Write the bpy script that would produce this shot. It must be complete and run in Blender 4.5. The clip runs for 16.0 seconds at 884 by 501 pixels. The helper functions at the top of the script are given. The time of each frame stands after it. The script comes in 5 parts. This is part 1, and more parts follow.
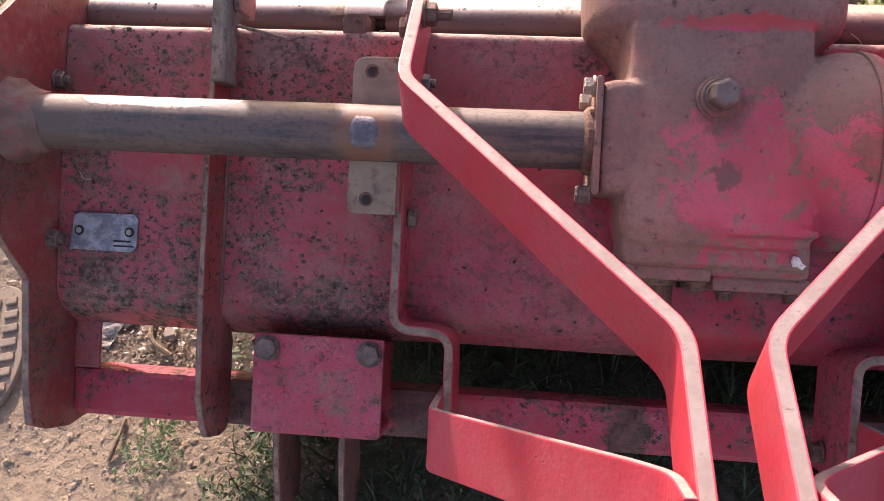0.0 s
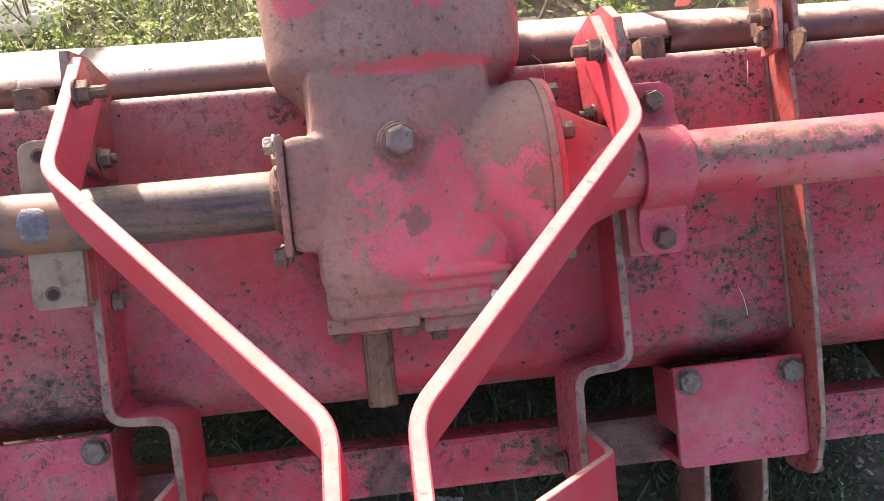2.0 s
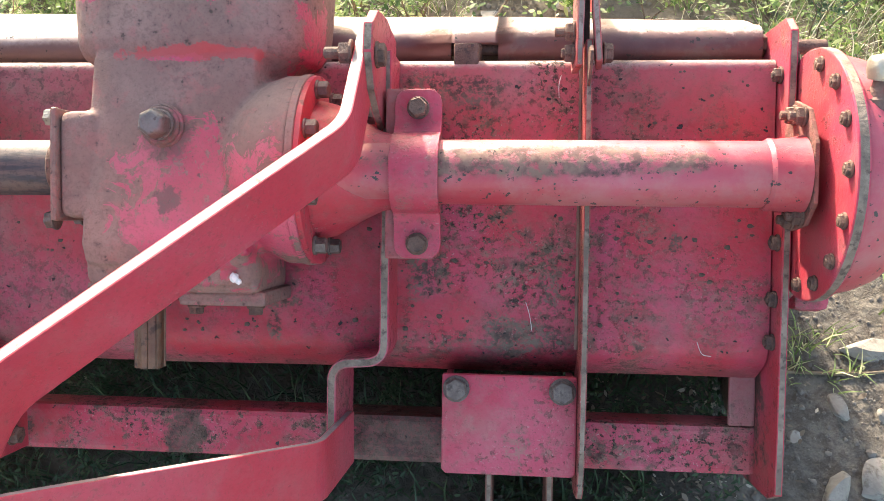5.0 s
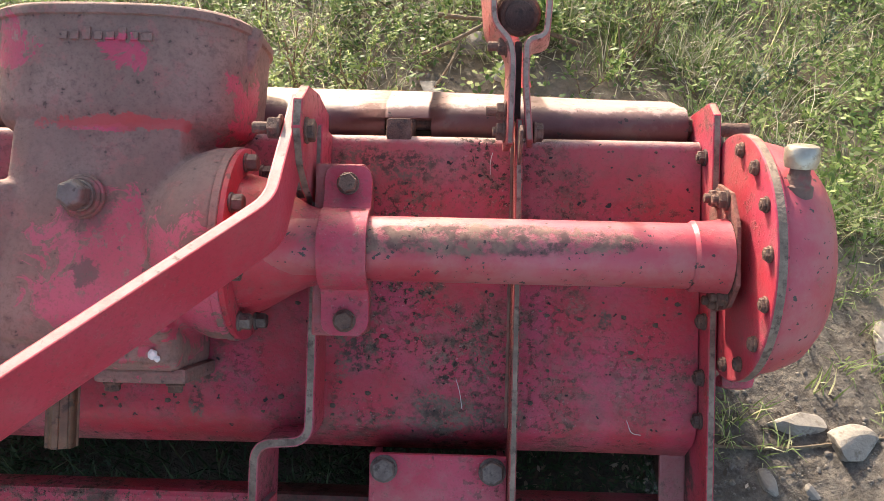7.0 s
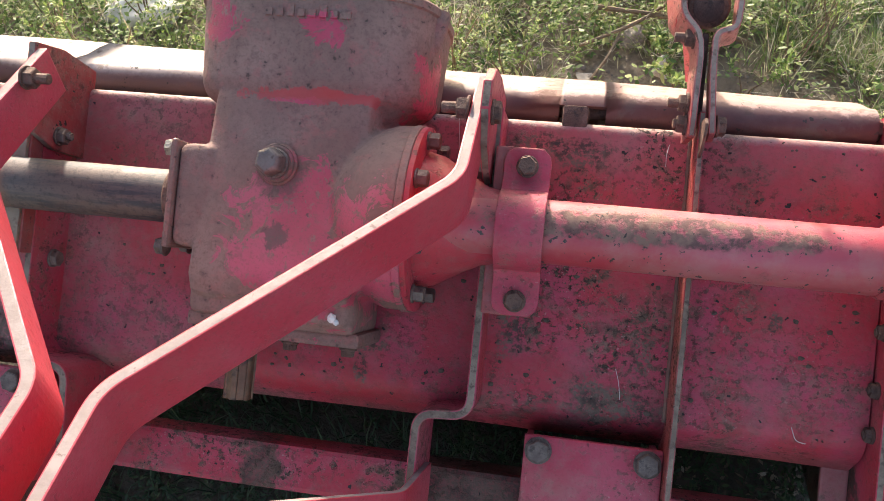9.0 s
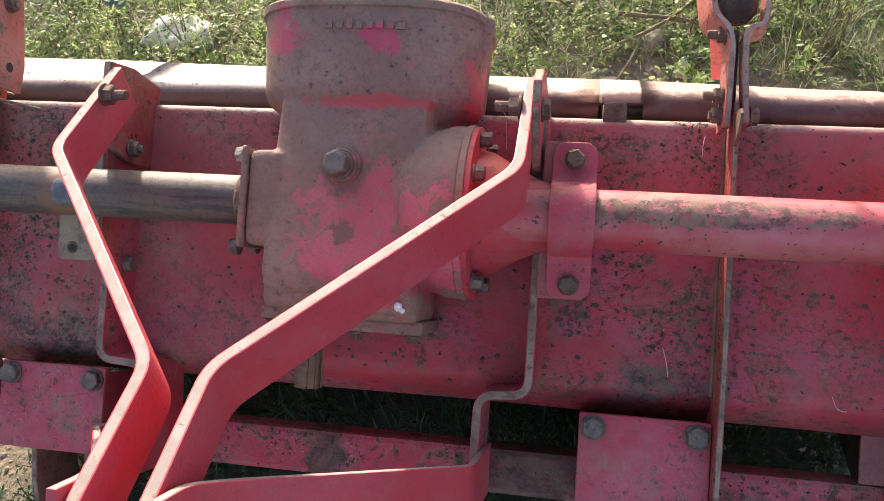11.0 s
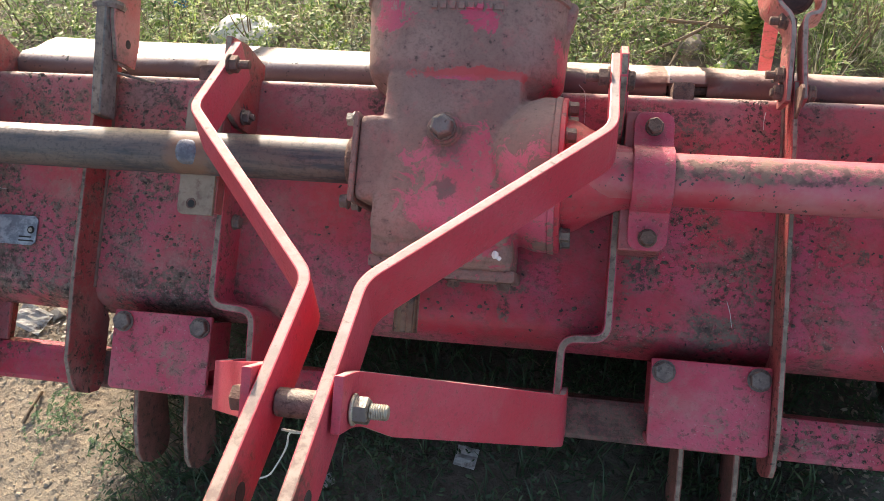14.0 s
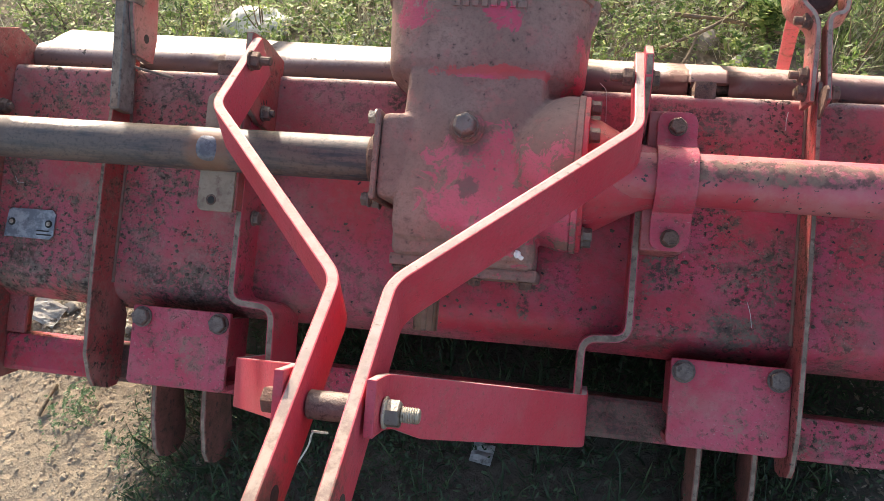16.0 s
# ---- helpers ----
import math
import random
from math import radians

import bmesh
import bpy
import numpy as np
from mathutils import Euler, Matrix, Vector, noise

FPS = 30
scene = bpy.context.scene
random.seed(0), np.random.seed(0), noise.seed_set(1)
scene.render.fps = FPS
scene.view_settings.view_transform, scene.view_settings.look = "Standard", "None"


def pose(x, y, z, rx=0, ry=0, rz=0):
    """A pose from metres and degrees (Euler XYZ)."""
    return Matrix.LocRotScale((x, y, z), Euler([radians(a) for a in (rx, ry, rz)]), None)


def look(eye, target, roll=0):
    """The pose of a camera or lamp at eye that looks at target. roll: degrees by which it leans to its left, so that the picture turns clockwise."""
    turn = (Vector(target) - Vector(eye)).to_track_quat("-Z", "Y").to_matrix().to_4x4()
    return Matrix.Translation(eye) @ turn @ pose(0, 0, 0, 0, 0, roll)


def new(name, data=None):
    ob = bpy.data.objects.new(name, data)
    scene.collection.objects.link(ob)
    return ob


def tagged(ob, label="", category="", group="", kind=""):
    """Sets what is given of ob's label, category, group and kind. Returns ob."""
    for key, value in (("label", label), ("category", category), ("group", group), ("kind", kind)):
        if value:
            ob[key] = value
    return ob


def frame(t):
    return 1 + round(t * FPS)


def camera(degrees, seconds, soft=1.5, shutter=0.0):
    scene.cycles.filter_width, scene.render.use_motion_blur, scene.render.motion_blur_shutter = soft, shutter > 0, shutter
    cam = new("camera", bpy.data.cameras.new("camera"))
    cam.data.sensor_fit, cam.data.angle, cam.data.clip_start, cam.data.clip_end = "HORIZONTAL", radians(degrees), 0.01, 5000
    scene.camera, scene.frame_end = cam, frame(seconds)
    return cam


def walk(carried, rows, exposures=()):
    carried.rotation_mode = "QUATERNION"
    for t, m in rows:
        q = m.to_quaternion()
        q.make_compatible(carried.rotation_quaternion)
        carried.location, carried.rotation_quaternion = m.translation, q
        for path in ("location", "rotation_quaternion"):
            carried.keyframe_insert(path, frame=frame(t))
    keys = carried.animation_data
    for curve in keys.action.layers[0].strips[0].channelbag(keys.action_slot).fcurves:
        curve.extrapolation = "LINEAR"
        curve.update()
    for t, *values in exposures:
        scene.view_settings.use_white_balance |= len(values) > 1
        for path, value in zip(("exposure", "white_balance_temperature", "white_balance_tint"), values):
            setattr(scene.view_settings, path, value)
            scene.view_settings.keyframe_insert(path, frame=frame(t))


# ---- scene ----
cam = camera(57.04, 16.0, soft=0.45)
TIP = Matrix.Translation((0, 0, 0.25)) @ pose(0, 0, 0, 33, 0, 0)  # the tiller stands tipped forward on its hitch legs
PATH = [
    (0, (-0.164, 0.135, 0.97), (-0.358, 0.124, -1.02), -90.3),
    (0.5, (-0.141, 0.153, 0.953), (-0.269, 0.073, -1.042), -119.6),
    (1, (-0.1, 0.167, 0.947), (-0.151, 0.100, -1.052), -142.8),
    (1.5, (-0.055, 0.173, 0.939), (0.015, 0.126, -1.059), 121.1),
    (2, (-0.005, 0.203, 0.944), (0.15, 0.163, -1.05), 98.7),
    (2.5, (0.024, 0.212, 0.954), (0.182, 0.231, -1.039), 76.1),
    (3, (0.058, 0.233, 0.959), (0.181, 0.254, -1.037), 74.5),
    (3.5, (0.148, 0.154, 1.024), (0.206, 0.175, -0.975), 69.0),
    (4, (0.254, 0.134, 1.025), (0.191, 0.110, -0.974), -109.0),
    (4.5, (0.359, 0.181, 0.988), (0.186, 0.103, -1.003), -113.1),
    (5, (0.403, 0.202, 0.971), (0.227, 0.125, -1.02), -112.8),
    (5.2, (0.415, 0.205, 0.968), (0.273, 0.144, -1.026), -112.5),
    (7.3, (0.42, 0.225, 0.96), (0.374, 0.318, -1.037), -24.9),
    (7.5, (0.415, 0.216, 0.962), (0.316, 0.324, -1.033), -40.9),
    (8, (0.378, 0.210, 0.972), (0.166, 0.282, -1.015), -67.7),
    (8.5, (0.354, 0.208, 0.979), (0.072, 0.249, -1.0), -76.8),
    (9, (0.353, 0.207, 0.979), (0.042, 0.240, -0.996), -78.3),
    (11.3, (0.293, 0.154, 1.083), (-0.037, 0.242, -0.887), -72.3),
    (11.5, (0.279, 0.127, 1.117), (-0.029, 0.237, -0.856), -68.1),
    (12, (0.258, 0.102, 1.153), (-0.021, 0.257, -0.821), -59.1),
    (12.5, (0.243, 0.086, 1.159), (-0.03, 0.261, -0.814), -55.4),
    (13, (0.216, 0.091, 1.17), (-0.078, 0.269, -0.801), -57.2),
    (13.5, (0.212, 0.080, 1.168), (-0.116, 0.233, -0.799), -62.6),
    (14, (0.214, 0.066, 1.171), (-0.119, 0.202, -0.797), -63.3),
    (14.5, (0.219, 0.063, 1.165), (-0.105, 0.195, -0.804), -62.7),
    (15, (0.226, 0.064, 1.155), (-0.083, 0.185, -0.817), -63.6),
    (15.5, (0.216, 0.082, 1.166), (-0.062, 0.198, -0.811), -64.1),
    (16, (0.185, 0.077, 1.176), (-0.146, 0.185, -0.794), -67.0),
]
EXPOSURE = [(0, 1.36, 7200, 33), (0.5, 2.05, 7200, 28), (1.5, 1.97, 7300, 23), (2.5, 2.0, 7200, 17), (3.5, 2.1, 7000, 12), (5, 2.25, 6900, 8), (7.4, 1.52, 6900, 13), (9, 1.5, 6900, 13), (12.5, 1.5, 6900, 11), (16, 1.5, 6900, 12)]
walk(cam, [(t, TIP @ look(eye, target, roll)) for t, eye, target, roll in PATH], EXPOSURE)

# ---- light ----
world = bpy.data.worlds.new("sky")
scene.world = world
world.use_nodes = True
wn = world.node_tree
sky = wn.nodes.new("ShaderNodeTexSky")
sky.sky_type, sky.sun_disc = "NISHITA", False
SUN_DIR = Vector((-0.309, 0.809, 0.29)).normalized()
sky.sun_elevation, sky.sun_rotation = math.asin(SUN_DIR.z), math.atan2(SUN_DIR.x, SUN_DIR.y)
sky.dust_density, sky.air_density = 3.0, 1.0
wn.nodes["Background"].inputs["Strength"].default_value = 0.15
wn.links.new(sky.outputs[0], wn.nodes["Background"].inputs["Color"])
sun = new("sun", bpy.data.lights.new("sun", "SUN"))
sun.data.energy, sun.data.angle, sun.data.color = 3.5, radians(2.0), (1.0, 0.94, 0.84)
sun.matrix_world = look(SUN_DIR * 20, (0, 0, 0))


# ---- materials ----
class Nodes:
    """A small writer of node materials in object coordinates."""

    def __init__(self, name, rough=0.6, metal=0.0):
        self.mat = bpy.data.materials.new(name)
        self.mat.use_nodes = True
        self.nt = self.mat.node_tree
        self.bsdf = self.nt.nodes["Principled BSDF"]
        self.bsdf.inputs["Metallic"].default_value = metal
        self.bsdf.inputs["Roughness"].default_value = rough
        self.co = self.nt.nodes.new("ShaderNodeTexCoord").outputs["Object"]

    def link(self, a, b):
        self.nt.links.new(a, b)

    def put(self, socket, value):
        if hasattr(value, "links"):
            self.link(value, socket)
        elif isinstance(value, tuple) and len(value) == 3 and socket.type == "RGBA":
            socket.default_value = (*value, 1)
        else:
            socket.default_value = value

    def math(self, op, a, b=0.0, clamp=False):
        n = self.nt.nodes.new("ShaderNodeMath")
        n.operation, n.use_clamp = op, clamp
        self.put(n.inputs[0], a)
        self.put(n.inputs[1], b)
        return n.outputs[0]

    def noise(self, scale, detail=4.0, rough=0.55, co=None, distort=0.0):
        n = self.nt.nodes.new("ShaderNodeTexNoise")
        n.inputs["Scale"].default_value, n.inputs["Detail"].default_value = scale, detail
        n.inputs["Roughness"].default_value, n.inputs["Distortion"].default_value = rough, distort
        self.link(co or self.co, n.inputs["Vector"])
        return n.outputs[0]

    def cells(self, scale, co=None):
        n = self.nt.nodes.new("ShaderNodeTexVoronoi")
        n.inputs["Scale"].default_value = scale
        self.link(co or self.co, n.inputs["Vector"])
        return n.outputs["Distance"]

    def step(self, value, lo, hi):
        n = self.nt.nodes.new("ShaderNodeMapRange")
        n.interpolation_type = "SMOOTHSTEP"
        self.put(n.inputs["Value"], value)
        n.inputs["From Min"].default_value, n.inputs["From Max"].default_value = lo, hi
        return n.outputs[0]

    def mix(self, fac, a, b):
        n = self.nt.nodes.new("ShaderNodeMix")
        n.data_type = "RGBA"
        self.put(n.inputs[0], fac)
        self.put(n.inputs[6], a)
        self.put(n.inputs[7], b)
        return n.outputs[2]

    def near(self, centre, size, stretch=(1, 1, 1)):
        """1 at a place, falling to 0 at a distance of size."""
        d = self.nt.nodes.new("ShaderNodeVectorMath")
        d.operation = "SUBTRACT"
        self.link(self.co, d.inputs[0])
        d.inputs[1].default_value = centre
        m = self.nt.nodes.new("ShaderNodeVectorMath")
        m.operation = "MULTIPLY"
        self.link(d.outputs[0], m.inputs[0])
        m.inputs[1].default_value = stretch
        n = self.nt.nodes.new("ShaderNodeVectorMath")
        n.operation = "LENGTH"
        self.link(m.outputs[0], n.inputs[0])
        return self.math("SUBTRACT", 1.0, self.math("DIVIDE", n.outputs["Value"], size), clamp=True)

    def axis(self, k):
        n = self.nt.nodes.new("ShaderNodeSeparateXYZ")
        self.link(self.co, n.inputs[0])
        return n.outputs[k]

    def random(self):
        return self.nt.nodes.new("ShaderNodeObjectInfo").outputs["Random"]

    def done(self, color, rough=None, height=None, strength=0.4, distance=0.002):
        self.put(self.bsdf.inputs["Base Color"], color)
        if rough is not None:
            self.put(self.bsdf.inputs["Roughness"], rough)
        if height is not None:
            b = self.nt.nodes.new("ShaderNodeBump")
            b.inputs["Strength"].default_value, b.inputs["Distance"].default_value = strength, distance
            self.link(height, b.inputs["Height"])
            self.link(b.outputs[0], self.bsdf.inputs["Normal"])
        return self.mat


def paint(name, spots=0.5, dust=0.3, fresh=(0.43, 0.036, 0.055), faded=(0.45, 0.058, 0.105), where=None, bare=(), bare_amount=0.85, bare_floor=0.08, bare_colors=((0.10, 0.075, 0.058), (0.19, 0.14, 0.105))):
    """Old red paint: faded patches, a film of brown dust, grimy clusters, dark flaked spots, bare places."""
    n = Nodes(name)
    n.bsdf.inputs["Specular IOR Level"].default_value = 0.3
    col = n.mix(n.step(n.noise(7, 4), 0.38, 0.64), fresh, faded)
    col = n.mix(n.math("MULTIPLY", n.step(n.noise(180, 3), 0.45, 0.8), 0.35), col, (0.32, 0.03, 0.045))
    film = n.math("ADD", n.math("MULTIPLY", n.step(n.noise(9, 7, 0.68), 0.46, 0.70), 0.62), n.math("MULTIPLY", n.step(n.noise(55, 6, 0.7), 0.46, 0.68), 0.38))
    film = n.math("MULTIPLY", film, dust * 0.75, clamp=True)
    if where is not None:
        thick = n.math("ADD", n.math("MULTIPLY", n.step(n.axis(0), 0.15, -0.45), 0.95), 0.62)
        film = n.math("ADD", n.math("MULTIPLY", film, thick), n.math("MULTIPLY", n.math("SUBTRACT", thick, 0.62), 0.24), clamp=True)
        # extra dust film towards the rear, also painting in brighter light there
        film = n.math("ADD", film, n.math("MULTIPLY", n.step(n.math("ADD", n.axis(1), n.math("MULTIPLY", n.noise(30, 6, 0.7), 0.06)), 0.30, 0.40), 0.30), clamp=True)
    col = n.mix(film, col, n.mix(n.noise(30, 3), (0.30, 0.145, 0.130), (0.40, 0.225, 0.20)))
    place = n.step(n.noise(6.5, 5, 0.65), 0.40, 0.58)
    if where is not None:
        place = n.math("MULTIPLY", place, where(n), clamp=True)
    # soft grey-brown grime, broken up inside its clusters
    grime = n.math("MULTIPLY", n.step(n.noise(15, 8, 0.72, distort=0.6), 0.55 - 0.07 * spots, 0.65 - 0.07 * spots), n.step(n.noise(85, 5, 0.7), 0.40, 0.56))
    grime = n.math("MULTIPLY", grime, n.math("ADD", n.math("MULTIPLY", place, 0.78), 0.14), clamp=True)
    grime = n.math("MULTIPLY", grime, min(1.0, spots * 1.5), clamp=True)
    col = n.mix(grime, col, n.mix(n.step(n.noise(60, 4), 0.38, 0.62), (0.190, 0.145, 0.105), (0.105, 0.080, 0.058)))
    flecks = n.step(n.noise(110, 6, 0.68), 0.574 - 0.045 * spots, 0.645 - 0.045 * spots)
    blots = n.step(n.noise(42, 7, 0.68), 0.600 - 0.05 * spots, 0.69 - 0.05 * spots)
    dirt = n.math("MULTIPLY", n.math("MAXIMUM", flecks, n.math("MULTIPLY", blots, 0.85)), n.math("ADD", n.math("MULTIPLY", place, 0.90), 0.12), clamp=True)
    dirt = n.math("MULTIPLY", dirt, min(1.0, spots * 1.4), clamp=True)
    if where is not None:
        low = n.math("MULTIPLY", n.step(n.axis(1), 0.13, 0.045), n.step(n.noise(22, 7, 0.68), 0.46, 0.64), clamp=True)
        dirt = n.math("MAXIMUM", dirt, n.math("MULTIPLY", low, n.math("MULTIPLY", where(n), 0.5), clamp=True))
    if where is not None:
        rear = n.math("MULTIPLY", n.step(n.math("ADD", n.axis(1), n.math("MULTIPLY", n.noise(45, 6, 0.7), 0.02)), 0.388, 0.400), 0.75)
        col = n.mix(rear, col, n.mix(n.noise(60, 4), (0.30, 0.215, 0.185), (0.42, 0.32, 0.285)))
    crumbs = n.mix(n.step(n.noise(130, 4), 0.4, 0.60), (0.115, 0.080, 0.060), (0.036, 0.026, 0.022))
    if where is not None:  # greyer mud towards the shaft end
        crumbs = n.mix(n.step(n.axis(0), -0.22, -0.36), crumbs, n.mix(n.step(n.noise(130, 4), 0.4, 0.60), (0.175, 0.140, 0.112), (0.058, 0.044, 0.036)))
    col = n.mix(dirt, col, crumbs)
    grit = n.math("MULTIPLY", n.step(n.noise(300, 4, 0.65), 0.56, 0.66), n.math("ADD", n.math("MULTIPLY", place, 0.5 * spots), 0.20), clamp=True)
    col = n.mix(grit, col, (0.085, 0.058, 0.046))
    pale = n.math("MULTIPLY", n.step(n.noise(240, 3, 0.6), 0.62, 0.70), n.math("MULTIPLY", place, 0.55 * min(1.0, spots * 1.5)))
    col = n.mix(pale, col, (0.44, 0.30, 0.27))
    for spot_at, size, shape in bare:
        spot = n.step(n.math("ADD", n.math("MULTIPLY", n.near(spot_at, size, shape), 0.55), n.math("MULTIPLY", n.noise(42, 9, 0.75), 0.95)), 0.64, 0.80)
        spot = n.math("MULTIPLY", spot, n.math("ADD", n.math("MULTIPLY", n.step(n.noise(150, 5, 0.7), 0.42, 0.56), 1 - bare_floor), bare_floor))
        col = n.mix(n.math("MULTIPLY", spot, bare_amount), col, n.mix(n.step(n.noise(34, 5), 0.4, 0.6), bare_colors[0], bare_colors[1]))
    pits = n.math("MULTIPLY", n.step(n.noise(85, 2), 0.70, 0.73), min(1, spots * 1.2))
    col = n.mix(pits, col, (0.030, 0.024, 0.024))
    rough = n.math("ADD", n.math("MULTIPLY", n.math("MAXIMUM", dirt, n.math("MAXIMUM", film, grime)), 0.38), 0.42)
    high = n.math("SUBTRACT", n.math("ADD", n.math("ADD", n.math("MULTIPLY", dirt, 0.6), n.math("MULTIPLY", grime, 0.5)), n.math("MULTIPLY", n.noise(200, 4), 0.4)), pits)
    return n.done(col, rough, high, 0.7, 0.0016)


def sides_dirtier(n):
    """More flaking towards both ends of the hood than between the mast feet."""
    ends = n.step(n.math("ABSOLUTE", n.math("ADD", n.axis(0), 0.02)), 0.26, 0.33)
    left = n.step(n.axis(0), -0.25, -0.36)
    return n.math("ADD", n.math("ADD", n.math("MULTIPLY", ends, 0.75), n.math("MULTIPLY", left, 0.85)), n.math("SUBTRACT", 0.42, n.math("MULTIPLY", n.step(n.axis(0), 0.46, 0.52), 0.55)))


HOOD = paint("hood_paint", 1.15, 0.80, where=sides_dirtier, bare=[((0.30, 0.36, 0.0), 0.05, (1, 1.6, 1)), ((-0.10, 0.36, 0.0), 0.03, (1, 1, 1)), ((0.42, 0.06, 0.0), 0.10, (1, 3.0, 1)), ((-0.40, 0.06, 0.0), 0.16, (1, 3.0, 1)), ((-0.70, 0.09, 0.0), 0.05, (1, 1, 1)), ((0.30, 0.145, 0.0), 0.03, (1, 0.7, 1)), ((0.112, 0.066, 0.0), 0.034, (2.2, 0.9, 1)), ((0.035, 0.103, 0.0), 0.030, (0.8, 1.8, 1)), ((0.115, 0.099, 0.0), 0.045, (0.8, 3.0, 1)), ((0.292, 0.128, 0.0), 0.042, (1.5, 0.9, 1)), ((0.392, 0.066, 0.0), 0.05, (1, 1, 1)), ((0.446, 0.13, 0.0), 0.05, (2.0, 0.7, 1)), ((0.591, 0.178, 0.0), 0.018, (1.4, 0.9, 1)), ((0.358, 0.352, 0.0), 0.05, (0.7, 1.6, 1))], bare_amount=0.92, bare_colors=((0.060, 0.036, 0.029), (0.15, 0.108, 0.080)))
RED = paint("red_paint", 0.5, 0.70)
PLATE = paint("bracket_paint", 0.45, 1.0, (0.43, 0.04, 0.070), (0.47, 0.075, 0.115), bare=[((-0.375, -0.045, 0.02), 0.04, (1, 0.8, 1)), ((-0.40, -0.105, 0.0), 0.10, (1, 3.0, 2.5)), ((0.41, -0.06, 0.02), 0.03, (1, 1, 1)), ((0.40, -0.105, 0.0), 0.10, (1, 3.0, 2.5)), ((0.29, 0.21, 0.13), 0.02, (1, 1, 1))], bare_amount=0.6, bare_colors=((0.16, 0.10, 0.075), (0.25, 0.165, 0.125)))
CLEAN = paint("mast_paint", 0.16, 0.40, (0.47, 0.042, 0.064), (0.49, 0.066, 0.098), bare=[((-0.02, -0.15, 0.59), 0.17, (1, 1, 1)), ((-0.02, -0.17, 0.60), 0.16, (1, 1, 1))], bare_amount=0.9, bare_floor=0.6, bare_colors=((0.11, 0.062, 0.048), (0.19, 0.115, 0.09)))
BEAM = paint("beam_paint", 0.95, 0.95, bare=[((0.262, -0.080, -0.055), 0.16, (1, 0.4, 0.4)), ((-0.28, -0.085, -0.055), 0.07, (1, 0.5, 0.5)), ((-0.51, -0.085, -0.055), 0.07, (1, 0.5, 0.5)), ((-0.02, -0.08, -0.05), 0.05, (1, 0.6, 0.5))], bare_amount=0.95, bare_floor=0.8, bare_colors=((0.055, 0.034, 0.026), (0.105, 0.068, 0.050)))
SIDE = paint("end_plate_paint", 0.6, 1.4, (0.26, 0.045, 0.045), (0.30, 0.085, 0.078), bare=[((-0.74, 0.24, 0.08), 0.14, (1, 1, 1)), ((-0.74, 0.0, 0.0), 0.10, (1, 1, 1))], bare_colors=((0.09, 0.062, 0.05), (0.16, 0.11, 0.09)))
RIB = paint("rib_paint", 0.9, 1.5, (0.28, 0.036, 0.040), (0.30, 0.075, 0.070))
# dark blotches low on this plate paint the shade inside the hood
END = paint("shade_toned_end_paint", 0.5, 0.8, bare=[((0.702, -0.03, -0.19), 0.26, (1, 1, 1)), ((0.702, 0.02, -0.17), 0.24, (1, 1, 1))], bare_amount=0.95, bare_floor=0.75, bare_colors=((0.05, 0.036, 0.028), (0.10, 0.075, 0.058)))
LINK = paint("dusty_link_paint", 0.6, 1.5, (0.36, 0.085, 0.082), (0.40, 0.165, 0.15))
DULL = paint("dull_paint", 0.5, 1.0, (0.30, 0.07, 0.06), (0.36, 0.11, 0.12))


def worn(name, a, b, c, scale=60, rough=0.75, metal=0.0, strength=0.5, spread=14):
    """A rough surface of three colours, with grain."""
    n = Nodes(name, rough, metal)
    col = n.mix(n.step(n.noise(spread, 5, 0.65), 0.36, 0.66), a, b)
    col = n.mix(n.step(n.noise(scale, 5, 0.65), 0.52, 0.68), col, c)
    col = n.mix(n.math("MULTIPLY", n.random(), 0.25), col, a)
    return n.done(col, None, n.noise(scale * 3, 4), strength, 0.0015)


EDGE = worn("worn_steel_edge", (0.155, 0.112, 0.085), (0.30, 0.225, 0.170), (0.080, 0.052, 0.042), 85, 0.8, 0, 0.9, 40)
DUSTY_EDGE = worn("dusty_plate_edge", (0.22, 0.165, 0.135), (0.32, 0.25, 0.21), (0.13, 0.085, 0.07), 85, 0.9, 0, 0.9, 40)


def worn_lit_edge():
    """Worn paint on the mast's edges, paled to paint in sunlight, with brown dust and wear towards the pin."""
    n = Nodes("worn_lit_red_edge", 0.75)
    # pale tones carry the sun on the red edge
    col = n.mix(n.step(n.noise(50, 5, 0.65), 0.36, 0.66), (0.225, 0.176, 0.166), (0.28, 0.232, 0.221))
    col = n.mix(n.step(n.noise(110, 5, 0.65), 0.60, 0.72), col, (0.16, 0.095, 0.085))
    worn_end = n.math("ADD", n.math("MULTIPLY", n.near((-0.02, -0.13, 0.60), 0.30, (1, 1, 1)), 0.9), n.math("MULTIPLY", n.noise(40, 7, 0.7), 0.5))
    dusty = n.mix(n.step(n.noise(70, 5, 0.68), 0.42, 0.62), (0.30, 0.235, 0.195), (0.165, 0.105, 0.085))
    col = n.mix(n.math("MULTIPLY", n.step(worn_end, 0.50, 0.85), 0.85), col, dusty)
    return n.done(col, None, n.math("ADD", n.noise(260, 4), n.noise(90, 3)), 0.45, 0.001)


